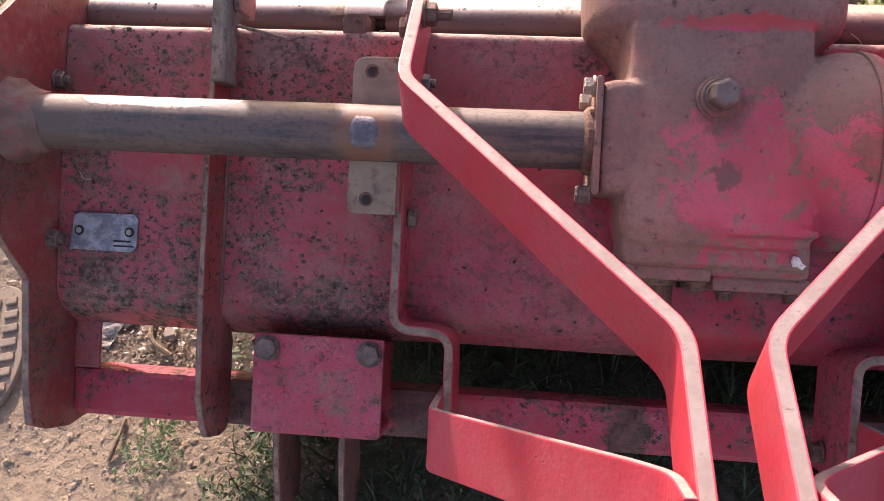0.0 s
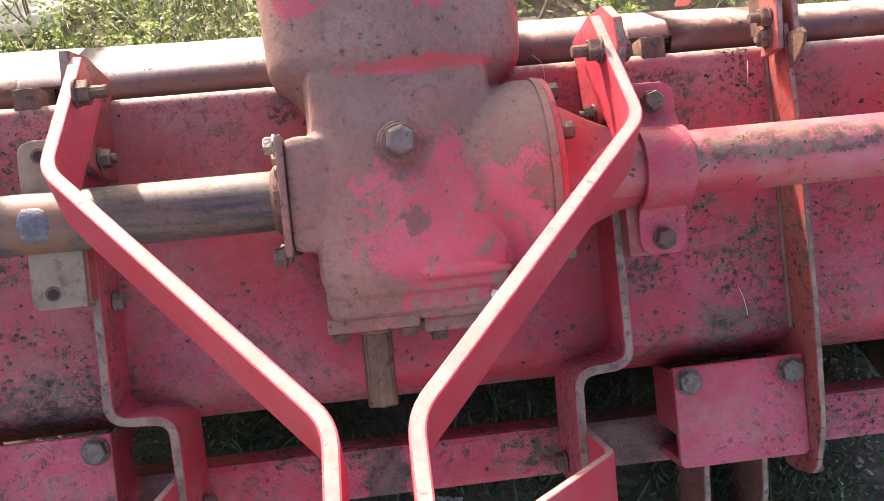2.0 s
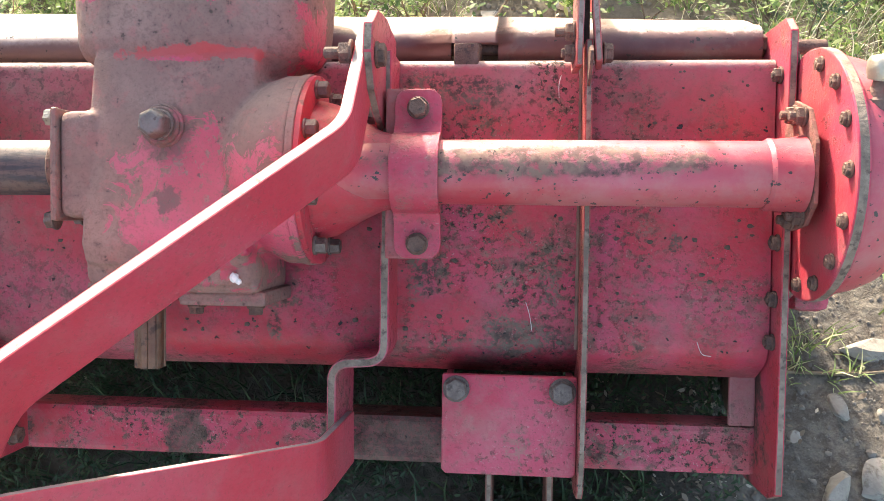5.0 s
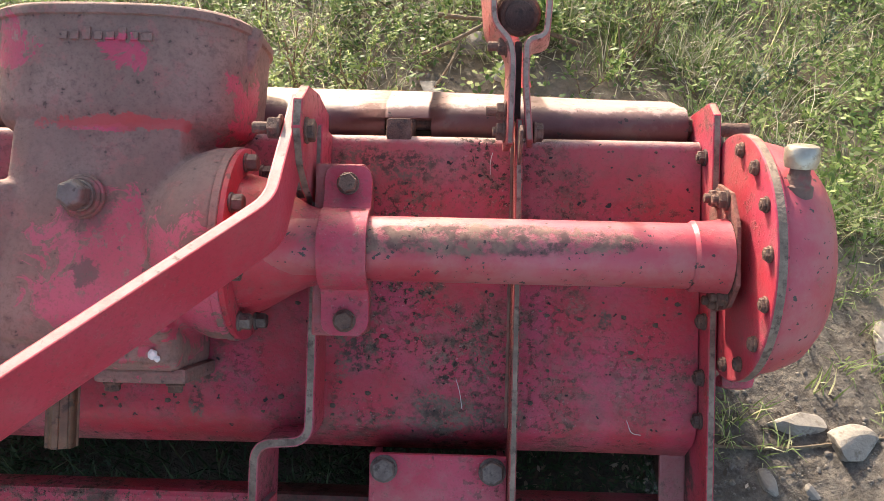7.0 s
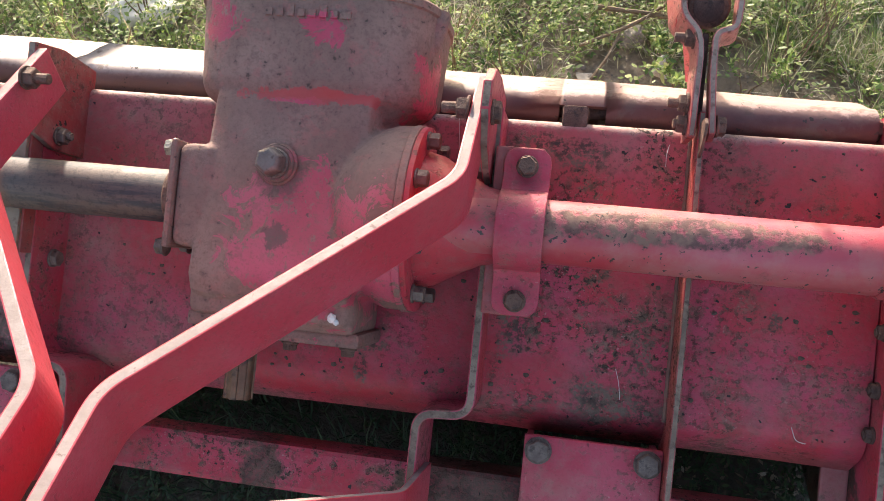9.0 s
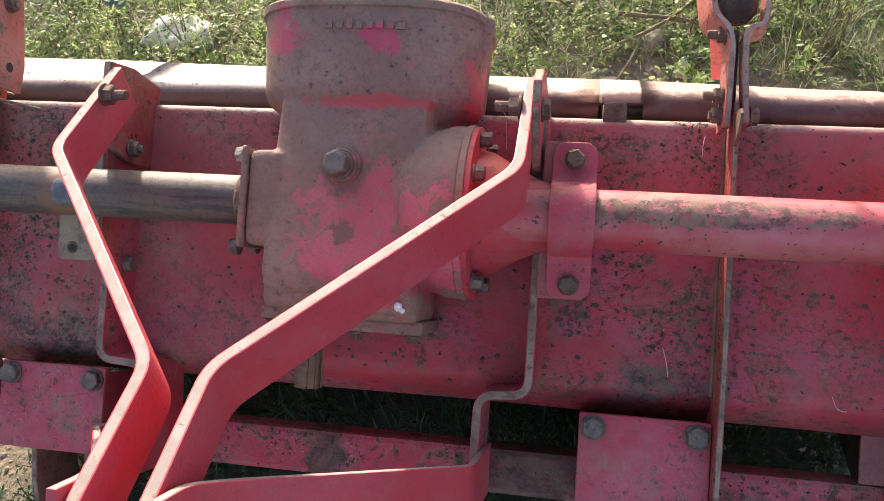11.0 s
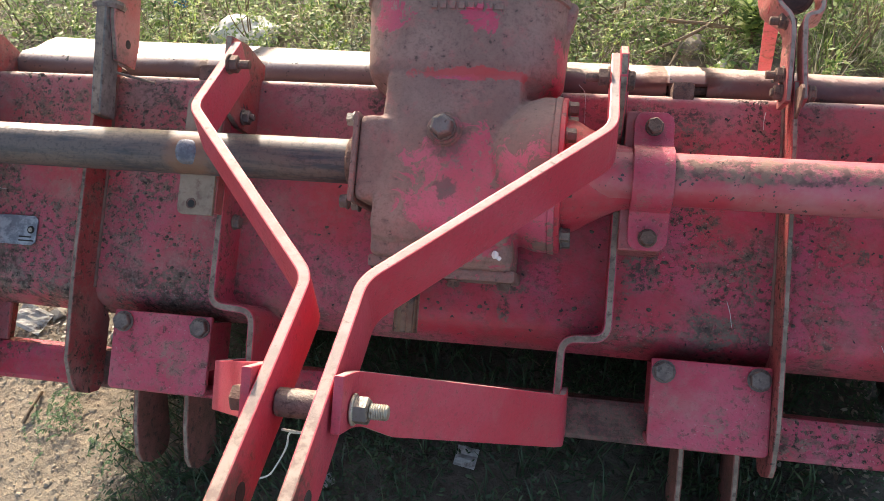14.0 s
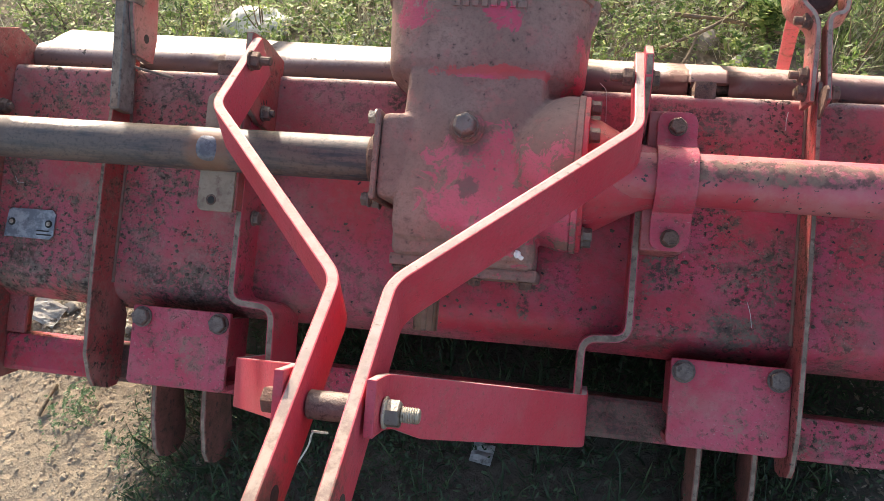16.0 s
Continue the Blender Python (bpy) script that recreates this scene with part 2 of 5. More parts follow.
PALE_EDGE = worn_lit_edge()
STEEL = worn("greasy_bolt_steel", (0.12, 0.088, 0.076), (0.20, 0.155, 0.132), (0.06, 0.042, 0.036), 90, 0.6, 0.3, 0.8, 60)
RUSTY = worn("rusty_bolt", (0.11, 0.060, 0.045), (0.185, 0.108, 0.080), (0.060, 0.038, 0.032), 130, 0.8, 0.15, 0.9, 60)
RUST_RED = worn("rust_over_red", (0.17, 0.075, 0.055), (0.27, 0.10, 0.085), (0.075, 0.045, 0.036), 90, 0.8, 0.1, 0.9, 30)
PLUG = worn("dusty_plug_steel", (0.135, 0.112, 0.098), (0.21, 0.182, 0.16), (0.08, 0.055, 0.045), 100, 0.5, 0.3, 0.6, 50)
DARK_BOLT = worn("grimy_bolt", (0.075, 0.045, 0.038), (0.125, 0.072, 0.058), (0.045, 0.03, 0.026), 110, 0.8, 0.1, 0.9, 60)
CAP = worn("tarnished_cap", (0.40, 0.355, 0.29), (0.52, 0.47, 0.39), (0.20, 0.15, 0.11), 70, 0.38, 0.7, 0.4, 30)
ZINC = worn("zinc_bolt", (0.34, 0.30, 0.245), (0.45, 0.41, 0.34), (0.20, 0.14, 0.10), 100, 0.5, 0.5, 0.7, 50)
BRASSY = worn("yellow_zinc_plate", (0.20, 0.145, 0.10), (0.33, 0.245, 0.175), (0.16, 0.085, 0.065), 48, 0.7, 0.1, 0.5, 22)
RUST = worn("brown_shaft", (0.13, 0.075, 0.05), (0.22, 0.135, 0.085), (0.055, 0.036, 0.028), 60, 0.5, 0.4, 0.6, 30)
MUD = worn("caked_mud", (0.165, 0.122, 0.095), (0.23, 0.175, 0.140), (0.09, 0.066, 0.050), 70, 0.95, 0, 0.9)
GREY_MUD = worn("grey_dirt_crust", (0.12, 0.108, 0.098), (0.20, 0.182, 0.165), (0.07, 0.058, 0.050), 90, 0.95, 0, 1.0, 40)
MUDDY_RED = worn("mud_over_red", (0.13, 0.075, 0.062), (0.20, 0.125, 0.10), (0.24, 0.075, 0.07), 50, 0.9, 0, 0.9, 30)
CRUMB = worn("dried_dirt_crumbs", (0.085, 0.060, 0.046), (0.15, 0.115, 0.090), (0.05, 0.036, 0.03), 70, 0.95, 0, 0.9)
# near-black for painted hole depths, and for specks, washers and print
BLACK = worn("hole_and_mark_black", (0.03, 0.025, 0.022), (0.05, 0.04, 0.035), (0.02, 0.018, 0.016), 60, 0.9)


def casting_paint():
    n = Nodes("dusty_gearbox_paint")
    brown = n.mix(n.step(n.noise(9, 5, 0.6), 0.35, 0.68), (0.195, 0.112, 0.092), (0.275, 0.168, 0.140))
    brown = n.mix(n.math("MULTIPLY", n.step(n.noise(120, 5, 0.65), 0.45, 0.72), 0.7), brown, (0.15, 0.085, 0.070))
    brown = n.mix(n.math("MULTIPLY", n.step(n.noise(14, 7, 0.7), 0.52, 0.68), 0.5), brown, (0.135, 0.085, 0.070))
    brown = n.mix(n.math("MULTIPLY", n.step(n.noise(38, 6, 0.7), 0.53, 0.62), 0.32), brown, (0.38, 0.115, 0.110))
    pink = n.mix(n.step(n.noise(12, 3), 0.4, 0.65), (0.43, 0.045, 0.088), (0.49, 0.080, 0.135))
    spots = [n.near((0.058, 0.205, 0.14), 0.120, (1.0, 0.85, 0.6)), n.near((0.13, 0.215, 0.10), 0.105, (1, 0.9, 0.6)),
             n.near((0.06, 0.452, 0.15), 0.036, (0.7, 1.3, 0.5)), n.near((-0.06, 0.46, 0.10), 0.048),
             n.near((0.04, 0.372, 0.11), 0.05, (1, 7.5, 0.5)), n.near((-0.055, 0.18, 0.02), 0.06), n.near((0.16, 0.40, 0.04), 0.07)]
    sum_ = spots[0]
    for s in spots[1:]:
        sum_ = n.math("MAXIMUM", sum_, s)
    field = n.math("ADD", n.math("MULTIPLY", sum_, 0.46), n.math("MULTIPLY", n.noise(24, 9, 0.72, distort=0.8), 1.05))
    bare = n.step(field, 0.716, 0.728)
    col = n.mix(bare, brown, pink)
    streak = n.nt.nodes.new("ShaderNodeMapping")
    streak.inputs["Scale"].default_value = (1, 0.75, 1)
    n.link(n.co, streak.inputs[0])
    col = n.mix(n.math("MULTIPLY", n.step(n.noise(60, 7, 0.72, co=streak.outputs[0]), 0.56, 0.60), 0.85), col, brown)
    oil = n.step(n.math("ADD", n.math("MULTIPLY", n.near((0.037, 0.22, 0.14), 0.034), 0.8), n.math("MULTIPLY", n.noise(75, 6, 0.7), 0.9)), 0.84, 0.94)
    col = n.mix(n.math("MULTIPLY", oil, 0.85), col, (0.085, 0.045, 0.040))
    grease = n.step(n.math("ADD", n.math("MULTIPLY", n.near((0.030, 0.290, 0.13), 0.055), 0.7), n.math("MULTIPLY", n.noise(60, 6, 0.7), 0.7)), 0.60, 0.78)
    col = n.mix(n.math("MULTIPLY", grease, 0.7), col, (0.085, 0.052, 0.045))
    pits = n.math("MULTIPLY", n.step(n.noise(120, 3), 0.66, 0.71), 0.75)
    col = n.mix(pits, col, (0.05, 0.035, 0.03))
    grit = n.step(n.noise(330, 4, 0.7), 0.52, 0.66)
    col = n.mix(n.math("MULTIPLY", grit, 0.40), col, (0.10, 0.060, 0.050))
    flaked = n.math("MULTIPLY", n.step(n.noise(95, 7, 0.72), 0.52, 0.62), n.step(n.noise(9, 4), 0.40, 0.62))
    col = n.mix(n.math("MULTIPLY", flaked, 0.5), col, (0.13, 0.078, 0.062))
    red = n.math("MULTIPLY", n.step(n.math("ADD", n.math("MULTIPLY", n.near((0.06, 0.378, 0.115), 0.15, (0.9, 8.5, 0.6)), 0.5), n.math("MULTIPLY", n.noise(34, 9, 0.74), 1.0)), 0.76, 0.82), 0.85)
    col = n.mix(red, col, (0.43, 0.065, 0.065))
    dry = n.step(n.noise(5, 3), 0.45, 0.7)
    col = n.mix(n.math("MULTIPLY", dry, 0.2), col, (0.36, 0.24, 0.20))
    high = n.math("SUBTRACT", n.math("ADD", n.math("MULTIPLY", n.math("SUBTRACT", 1.0, bare), 0.5), n.math("ADD", n.math("MULTIPLY", n.noise(260, 5, 0.65), 0.7), n.math("MULTIPLY", n.noise(70, 4), 0.5))), pits)
    return n.done(col, n.math("SUBTRACT", 0.85, n.math("MULTIPLY", bare, 0.35)), high, 0.55, 0.0022)


CASTING = casting_paint()


def shaft_paint():
    """The bare drive shaft: dark blued steel under brown dust, a rusty band at the weld, pale dust along its top with
    sunlight painted in.
    """
    n = Nodes("dark_oily_shaft", 0.5, 0.0)
    col = n.mix(n.step(n.noise(14, 4), 0.4, 0.62), (0.040, 0.040, 0.048), (0.080, 0.064, 0.060))
    streak = n.nt.nodes.new("ShaderNodeMapping")
    streak.inputs["Scale"].default_value = (0.12, 1, 1)
    n.link(n.co, streak.inputs[0])
    col = n.mix(n.math("MULTIPLY", n.step(n.noise(90, 6, 0.7, streak.outputs[0]), 0.38, 0.56), 0.85), col, (0.130, 0.092, 0.078))
    col = n.mix(n.math("MULTIPLY", n.step(n.noise(160, 5, 0.7), 0.50, 0.64), 0.55), col, (0.036, 0.030, 0.030))
    band = n.near((-0.335, 0.245, 0.12), 0.055, (1, 0.8, 0.6))
    col = n.mix(n.math("MULTIPLY", n.step(n.math("ADD", band, n.math("MULTIPLY", n.noise(60, 4), 0.5)), 0.50, 0.85), 0.8), col, (0.19, 0.095, 0.058))
    # pale strip along the top: dust, coloured as if the sun were on it
    lit_dust = n.math("ADD", n.math("MULTIPLY", n.near((-0.575, 0.281, 0.109), 0.16, (1, 8.0, 3.5)), 0.8), n.math("MULTIPLY", n.noise(50, 7, 0.7), 0.5))
    lit_dust = n.step(lit_dust, 0.52, 0.62)
    col = n.mix(n.math("MULTIPLY", lit_dust, 0.9), col, n.mix(n.step(n.noise(70, 4), 0.45, 0.7), (0.52, 0.44, 0.37), (0.33, 0.24, 0.19)))
    muddy = n.step(n.math("SUBTRACT", n.math("MULTIPLY", n.noise(30, 5), 0.12), n.axis(0)), 0.70, 0.73)
    col = n.mix(muddy, col, (0.10, 0.072, 0.060))
    return n.done(col, n.math("ADD", n.math("MULTIPLY", n.noise(40, 4), 0.35), 0.42), n.math("ADD", n.noise(120, 5), lit_dust), 0.35, 0.0015)


SHAFT = shaft_paint()


def tube_paint():
    """Faded red tube: dust film, a mottled grimy band along its upper face, dark specks."""
    n = Nodes("red_tube_paint")
    col = n.mix(n.step(n.noise(7, 3), 0.38, 0.66), (0.42, 0.045, 0.062), (0.46, 0.085, 0.115))
    film = n.math("MULTIPLY", n.step(n.noise(16, 6, 0.68), 0.38, 0.68), 0.45)
    col = n.mix(film, col, (0.40, 0.215, 0.19))
    band = n.near((0.44, 0.262, 0.14), 0.23, (1, 11.0, 1.5))
    field = n.math("ADD", n.math("MULTIPLY", band, 0.55), n.math("MULTIPLY", n.noise(30, 8, 0.74), 0.75))
    stain = n.math("MULTIPLY", n.step(field, 0.43, 0.58), n.step(n.noise(85, 5, 0.7), 0.34, 0.54))
    col = n.mix(n.math("MULTIPLY", stain, 0.85), col, n.mix(n.step(n.noise(45, 4), 0.4, 0.6), (0.185, 0.135, 0.095), (0.062, 0.050, 0.042)))
    specks = n.step(n.noise(130, 3), 0.645, 0.68)
    col = n.mix(specks, col, (0.05, 0.036, 0.032))
    return n.done(col, n.math("ADD", n.math("MULTIPLY", n.math("MAXIMUM", stain, film), 0.4), 0.42), n.math("ADD", stain, n.noise(160, 3)), 0.35, 0.0012)


TUBE = tube_paint()


def board_paint():
    """The rolled board: shaded brown dirt on the pipe, sunlit pale dust above and on the flap towards one end, both
    painted in, dark blotches.
    """
    n = Nodes("dust_and_light_board_paint", 0.5)
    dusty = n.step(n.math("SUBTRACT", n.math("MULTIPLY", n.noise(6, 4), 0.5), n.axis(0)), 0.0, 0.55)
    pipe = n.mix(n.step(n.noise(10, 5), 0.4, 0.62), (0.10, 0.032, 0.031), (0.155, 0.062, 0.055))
    # pale upper side of the pipe stands for sun on its dust
    lit_dust = n.step(n.math("ADD", n.axis(1), n.math("MULTIPLY", n.math("SUBTRACT", n.noise(26, 7, 0.72), 0.5), 0.05)), 0.430, 0.437)
    pipe = n.mix(n.math("MULTIPLY", lit_dust, 0.8), pipe, n.mix(n.noise(60, 4), (0.34, 0.19, 0.165), (0.44, 0.30, 0.265)))
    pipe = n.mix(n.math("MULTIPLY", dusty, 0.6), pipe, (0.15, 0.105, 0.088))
    # flap paled as sunlit, most towards one end
    flap = n.step(n.math("ADD", n.axis(1), n.math("MULTIPLY", n.noise(14, 5, 0.7), 0.03)), 0.430, 0.452)
    col = n.mix(n.math("MULTIPLY", flap, n.math("ADD", n.math("MULTIPLY", dusty, 0.88), 0.12)), pipe, (0.58, 0.485, 0.43))
    col = n.mix(n.math("MULTIPLY", n.step(n.noise(28, 7, 0.7), 0.53, 0.62), 0.7), col, (0.13, 0.075, 0.060))
    col = n.mix(n.step(n.noise(90, 3), 0.66, 0.69), col, (0.05, 0.035, 0.03))
    return n.done(col, n.math("ADD", n.math("MULTIPLY", n.noise(20, 3), 0.3), 0.4), n.noise(110, 4), 0.35, 0.0015)


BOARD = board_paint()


def plate_metal():
    n = Nodes("scratched_nameplate", 0.45, 0.4)
    col = n.mix(n.step(n.noise(55, 6, 0.7), 0.42, 0.6), (0.20, 0.21, 0.235), (0.42, 0.43, 0.45))
    col = n.mix(n.step(n.noise(28, 4), 0.62, 0.68), col, (0.06, 0.06, 0.07))
    return n.done(col, None, n.noise(150, 3), 0.3, 0.0008)


NAMEPLATE = plate_metal()


def soil():
    n = Nodes("dry_soil", 0.95)
    col = n.mix(n.step(n.noise(2.2, 4), 0.36, 0.64), (0.30, 0.238, 0.168), (0.215, 0.170, 0.122))
    col = n.mix(n.step(n.noise(24, 6, 0.7), 0.45, 0.7), col, (0.34, 0.278, 0.20))
    col = n.mix(n.step(n.noise(70, 5, 0.7), 0.56, 0.7), col, (0.20, 0.155, 0.115))
    edge = n.math("MULTIPLY", n.math("SUBTRACT", n.noise(3.5, 6, 0.65), 0.5), 0.9)
    grey = n.step(n.math("ADD", n.near((1.02, -0.22, 0), 0.95, (1, 1, 1)), edge), 0.22, 0.42)
    col = n.mix(n.math("MULTIPLY", grey, 0.92), col, n.mix(n.step(n.noise(40, 6, 0.72), 0.4, 0.62), (0.085, 0.070, 0.056), (0.175, 0.148, 0.120)))
    # darker soil colour under the tiller paints in its shade
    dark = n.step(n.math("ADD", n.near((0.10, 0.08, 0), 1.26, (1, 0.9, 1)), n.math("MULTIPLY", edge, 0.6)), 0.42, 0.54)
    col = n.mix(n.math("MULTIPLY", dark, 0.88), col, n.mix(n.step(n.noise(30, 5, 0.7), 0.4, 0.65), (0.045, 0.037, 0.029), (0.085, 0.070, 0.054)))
    litter = n.step(n.math("ADD", n.near((0.1, 1.7, 0), 1.9, (0.7, 1, 1)), edge), 0.20, 0.5)
    col = n.mix(n.math("MULTIPLY", litter, 0.6), col, n.mix(n.step(n.noise(40, 4), 0.4, 0.6), (0.10, 0.080, 0.056), (0.20, 0.16, 0.11)))
    return n.done(col, None, n.math("ADD", n.noise(60, 8, 0.7), n.math("MULTIPLY", n.cells(45), 0.6)), 0.9, 0.012)


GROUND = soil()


def leafy(name, a, b, c, passing=0.35):
    """Leaves: varied greens, some light passes through."""
    n = Nodes(name, 0.55)
    geo = n.nt.nodes.new("ShaderNodeNewGeometry")
    r = geo.outputs["Random Per Island"]
    col = n.mix(n.step(r, 0.1, 0.6), a, b)
    col = n.mix(n.step(r, 0.72, 0.95), col, c)
    n.done(col)
    t = n.nt.nodes.new("ShaderNodeBsdfTranslucent")
    n.link(col, t.inputs["Color"])
    m = n.nt.nodes.new("ShaderNodeMixShader")
    m.inputs[0].default_value = passing
    n.link(n.bsdf.outputs[0], m.inputs[1])
    n.link(t.outputs[0], m.inputs[2])
    n.link(m.outputs[0], n.nt.nodes["Material Output"].inputs["Surface"])
    return n.mat


GRASS = leafy("grass_blades", (0.12, 0.17, 0.055), (0.25, 0.32, 0.11), (0.50, 0.47, 0.27), 0.45)
STRAW = leafy("dry_straw", (0.50, 0.44, 0.31), (0.68, 0.62, 0.47), (0.28, 0.22, 0.15), 0.3)
LEAF = leafy("weed_leaves", (0.085, 0.15, 0.040), (0.26, 0.36, 0.10), (0.52, 0.56, 0.24), 0.52)
# greens set very dark to carry the shade under the tiller
DARKLEAF = leafy("shade_toned_leaves", (0.026, 0.052, 0.022), (0.042, 0.078, 0.032), (0.075, 0.11, 0.045), 0.25)
LITTER = leafy("dead_leaves", (0.10, 0.07, 0.045), (0.24, 0.18, 0.125), (0.42, 0.36, 0.28), 0.15)
HERB = leafy("herb_leaves", (0.060, 0.125, 0.050), (0.090, 0.17, 0.068), (0.15, 0.23, 0.095), 0.3)
STEM = worn("woody_stem", (0.15, 0.105, 0.065), (0.22, 0.165, 0.105), (0.09, 0.06, 0.04), 120, 0.85)
STONE = worn("dusty_stone", (0.24, 0.21, 0.175), (0.33, 0.295, 0.25), (0.15, 0.125, 0.10), 60, 0.9, 0, 0.7, 20)
PALE_STONE = worn("chalky_stone", (0.50, 0.47, 0.40), (0.62, 0.59, 0.52), (0.32, 0.29, 0.24), 50, 0.9, 0, 0.7, 20)
GRAVEL = worn("gravel", (0.28, 0.225, 0.16), (0.36, 0.30, 0.225), (0.20, 0.158, 0.115), 30, 0.95)
RUBBLE = worn("grey_rubble", (0.13, 0.108, 0.088), (0.20, 0.172, 0.142), (0.11, 0.09, 0.072), 30, 0.95)
SACKING = worn("white_plastic_sack", (0.60, 0.58, 0.54), (0.70, 0.69, 0.66), (0.48, 0.45, 0.40), 40, 0.5)
PAPER = worn("dirty_paper", (0.50, 0.48, 0.45), (0.60, 0.59, 0.56), (0.32, 0.29, 0.26), 50, 0.8)
BLUE = worn("blue_plastic", (0.03, 0.22, 0.50), (0.05, 0.30, 0.62), (0.02, 0.13, 0.33), 60, 0.4)
RUBBER = worn("dusty_rubber", (0.22, 0.185, 0.145), (0.27, 0.22, 0.17), (0.13, 0.105, 0.08), 60, 0.95)
WHITE = worn("white_spatter", (0.75, 0.74, 0.70), (0.8, 0.79, 0.76), (0.6, 0.58, 0.55), 120, 0.8)
WELD = worn("blued_weld", (0.085, 0.085, 0.105), (0.20, 0.20, 0.225), (0.05, 0.04, 0.045), 60, 0.45, 0.3, 0.9, 45)


# ---- builders ----
def part(name, bm, mat, parent=None, label="", edge=None, smooth=False):
    me = bpy.data.meshes.new(name)
    bmesh.ops.recalc_face_normals(bm, faces=bm.faces)
    if smooth:
        for f in bm.faces:
            f.smooth = True
        for e in bm.edges:
            e.smooth = len(e.link_faces) < 2 or e.calc_face_angle(0) < radians(38)
    bm.to_mesh(me)
    bm.free()
    me.materials.append(mat)
    if edge:
        me.materials.append(edge)
    ob = new(name, me)
    if parent is not None:
        ob.parent = parent
    if label:
        ob["label"] = label
    return ob


def rounded(bm, width, segments=2, angle=30):
    edges = [e for e in bm.edges if len(e.link_faces) == 2 and e.calc_face_angle(0) > radians(angle)]
    if width > 0 and edges:
        bmesh.ops.bevel(bm, geom=edges, offset=width, segments=segments, affect="EDGES", profile=0.6, clamp_overlap=True)
    return bm


def box(lo, hi, bevel=0.002, bm=None):
    out = bmesh.new()
    bmesh.ops.create_cube(out, size=1)
    for v in out.verts:
        v.co = Vector([(a + b) / 2 + c * (b - a) for a, b, c in zip(lo, hi, v.co)])
    rounded(out, bevel)
    return join(bm, out)


def join(bm, other):
    if bm is None:
        return other
    me = bpy.data.meshes.new("join")
    other.to_mesh(me)
    other.free()
    bm.from_mesh(me)
    bpy.data.meshes.remove(me)
    return bm


def frame_to(p0, p1):
    d = Vector(p1) - Vector(p0)
    return Matrix.Translation(p0) @ d.to_track_quat("Z", "Y").to_matrix().to_4x4(), d.length


def lathe(p0, p1, profile, segments=32, bm=None, phase=0.0):
    """Turns a profile of (distance along, radius) about the axis from p0 to p1."""
    out = bmesh.new()
    m, length = frame_to(p0, p1)
    rings = []
    for s, r in profile:
        rings.append([out.verts.new(m @ Vector((r * math.cos(a), r * math.sin(a), s))) for a in (phase + 2 * math.pi * k / segments for k in range(segments))])
    for a, b in zip(rings, rings[1:]):
        for k in range(segments):
            out.faces.new((a[k], a[(k + 1) % segments], b[(k + 1) % segments], b[k]))
    out.faces.new(rings[0][::-1])
    out.faces.new(rings[-1])
    return join(bm, out)


def rod(p0, p1, r, segments=24, bevel=0.0015, bm=None, phase=0.0):
    length = (Vector(p1) - Vector(p0)).length
    return lathe(p0, p1, [(0, r - bevel), (bevel, r), (length - bevel, r), (length, r - bevel)], segments, bm, phase)


def slab(outline, normal_axis, lo, hi, bevel=0.0015, bm=None):
    """A flat plate: an outline in the two other axes, from lo to hi along one axis ('x', 'y' or 'z')."""
    out = bmesh.new()
    k = "xyz".index(normal_axis)
    def at(p, w):
        c = list(p)
        c.insert(k, w)
        return out.verts.new(c)
    a, b = [at(p, lo) for p in outline], [at(p, hi) for p in outline]
    out.faces.new(a[::-1])
    out.faces.new(b)
    for i in range(len(a)):
        j = (i + 1) % len(a)
        out.faces.new((a[i], a[j], b[j], b[i])).material_index = 1
    bmesh.ops.recalc_face_normals(out, faces=out.faces)
    rounded(out, bevel)
    return join(bm, out)


def bend(points, radius, steps=5):
    """A line of points with its corners rounded."""
    pts = [Vector(p) for p in points]
    out = [pts[0]]
    for a, b, c in zip(pts, pts[1:], pts[2:]):
        r = min(radius, (a - b).length * 0.45, (c - b).length * 0.45)
        p, q = b + (a - b).normalized() * r, b + (c - b).normalized() * r
        for k in range(steps + 1):
            u = k / steps
            out.append(p * (1 - u) ** 2 + b * 2 * u * (1 - u) + q * u * u)
    out.append(pts[-1])
    return out


def ribbon(path, width, thick, bevel=0.0015, bm=None, widths=None):
    """A bent flat bar: its upper edge's line, the way across its face, and its thickness."""
    out = bmesh.new()
    path, width = [Vector(p) for p in path], Vector(width)
    rows = []
    for i, p in enumerate(path):
        t = (path[min(i + 1, len(path) - 1)] - path[max(i - 1, 0)]).normalized()
        n = t.cross(width).normalized() * thick / 2
        w = width * (widths[i] if widths else 1)
        rows.append([out.verts.new(v) for v in (p - n, p + n, p + n + w, p - n + w)])
    for a, b in zip(rows, rows[1:]):
        for k in range(4):
            out.faces.new((a[k], a[(k + 1) % 4], b[(k + 1) % 4], b[k])).material_index = 1 if k in (0, 2) else 0
    out.faces.new(rows[0][::-1])
    out.faces.new(rows[-1])
    bmesh.ops.recalc_face_normals(out, faces=out.faces)
    rounded(out, bevel, 2, 60)
    return join(bm, out)


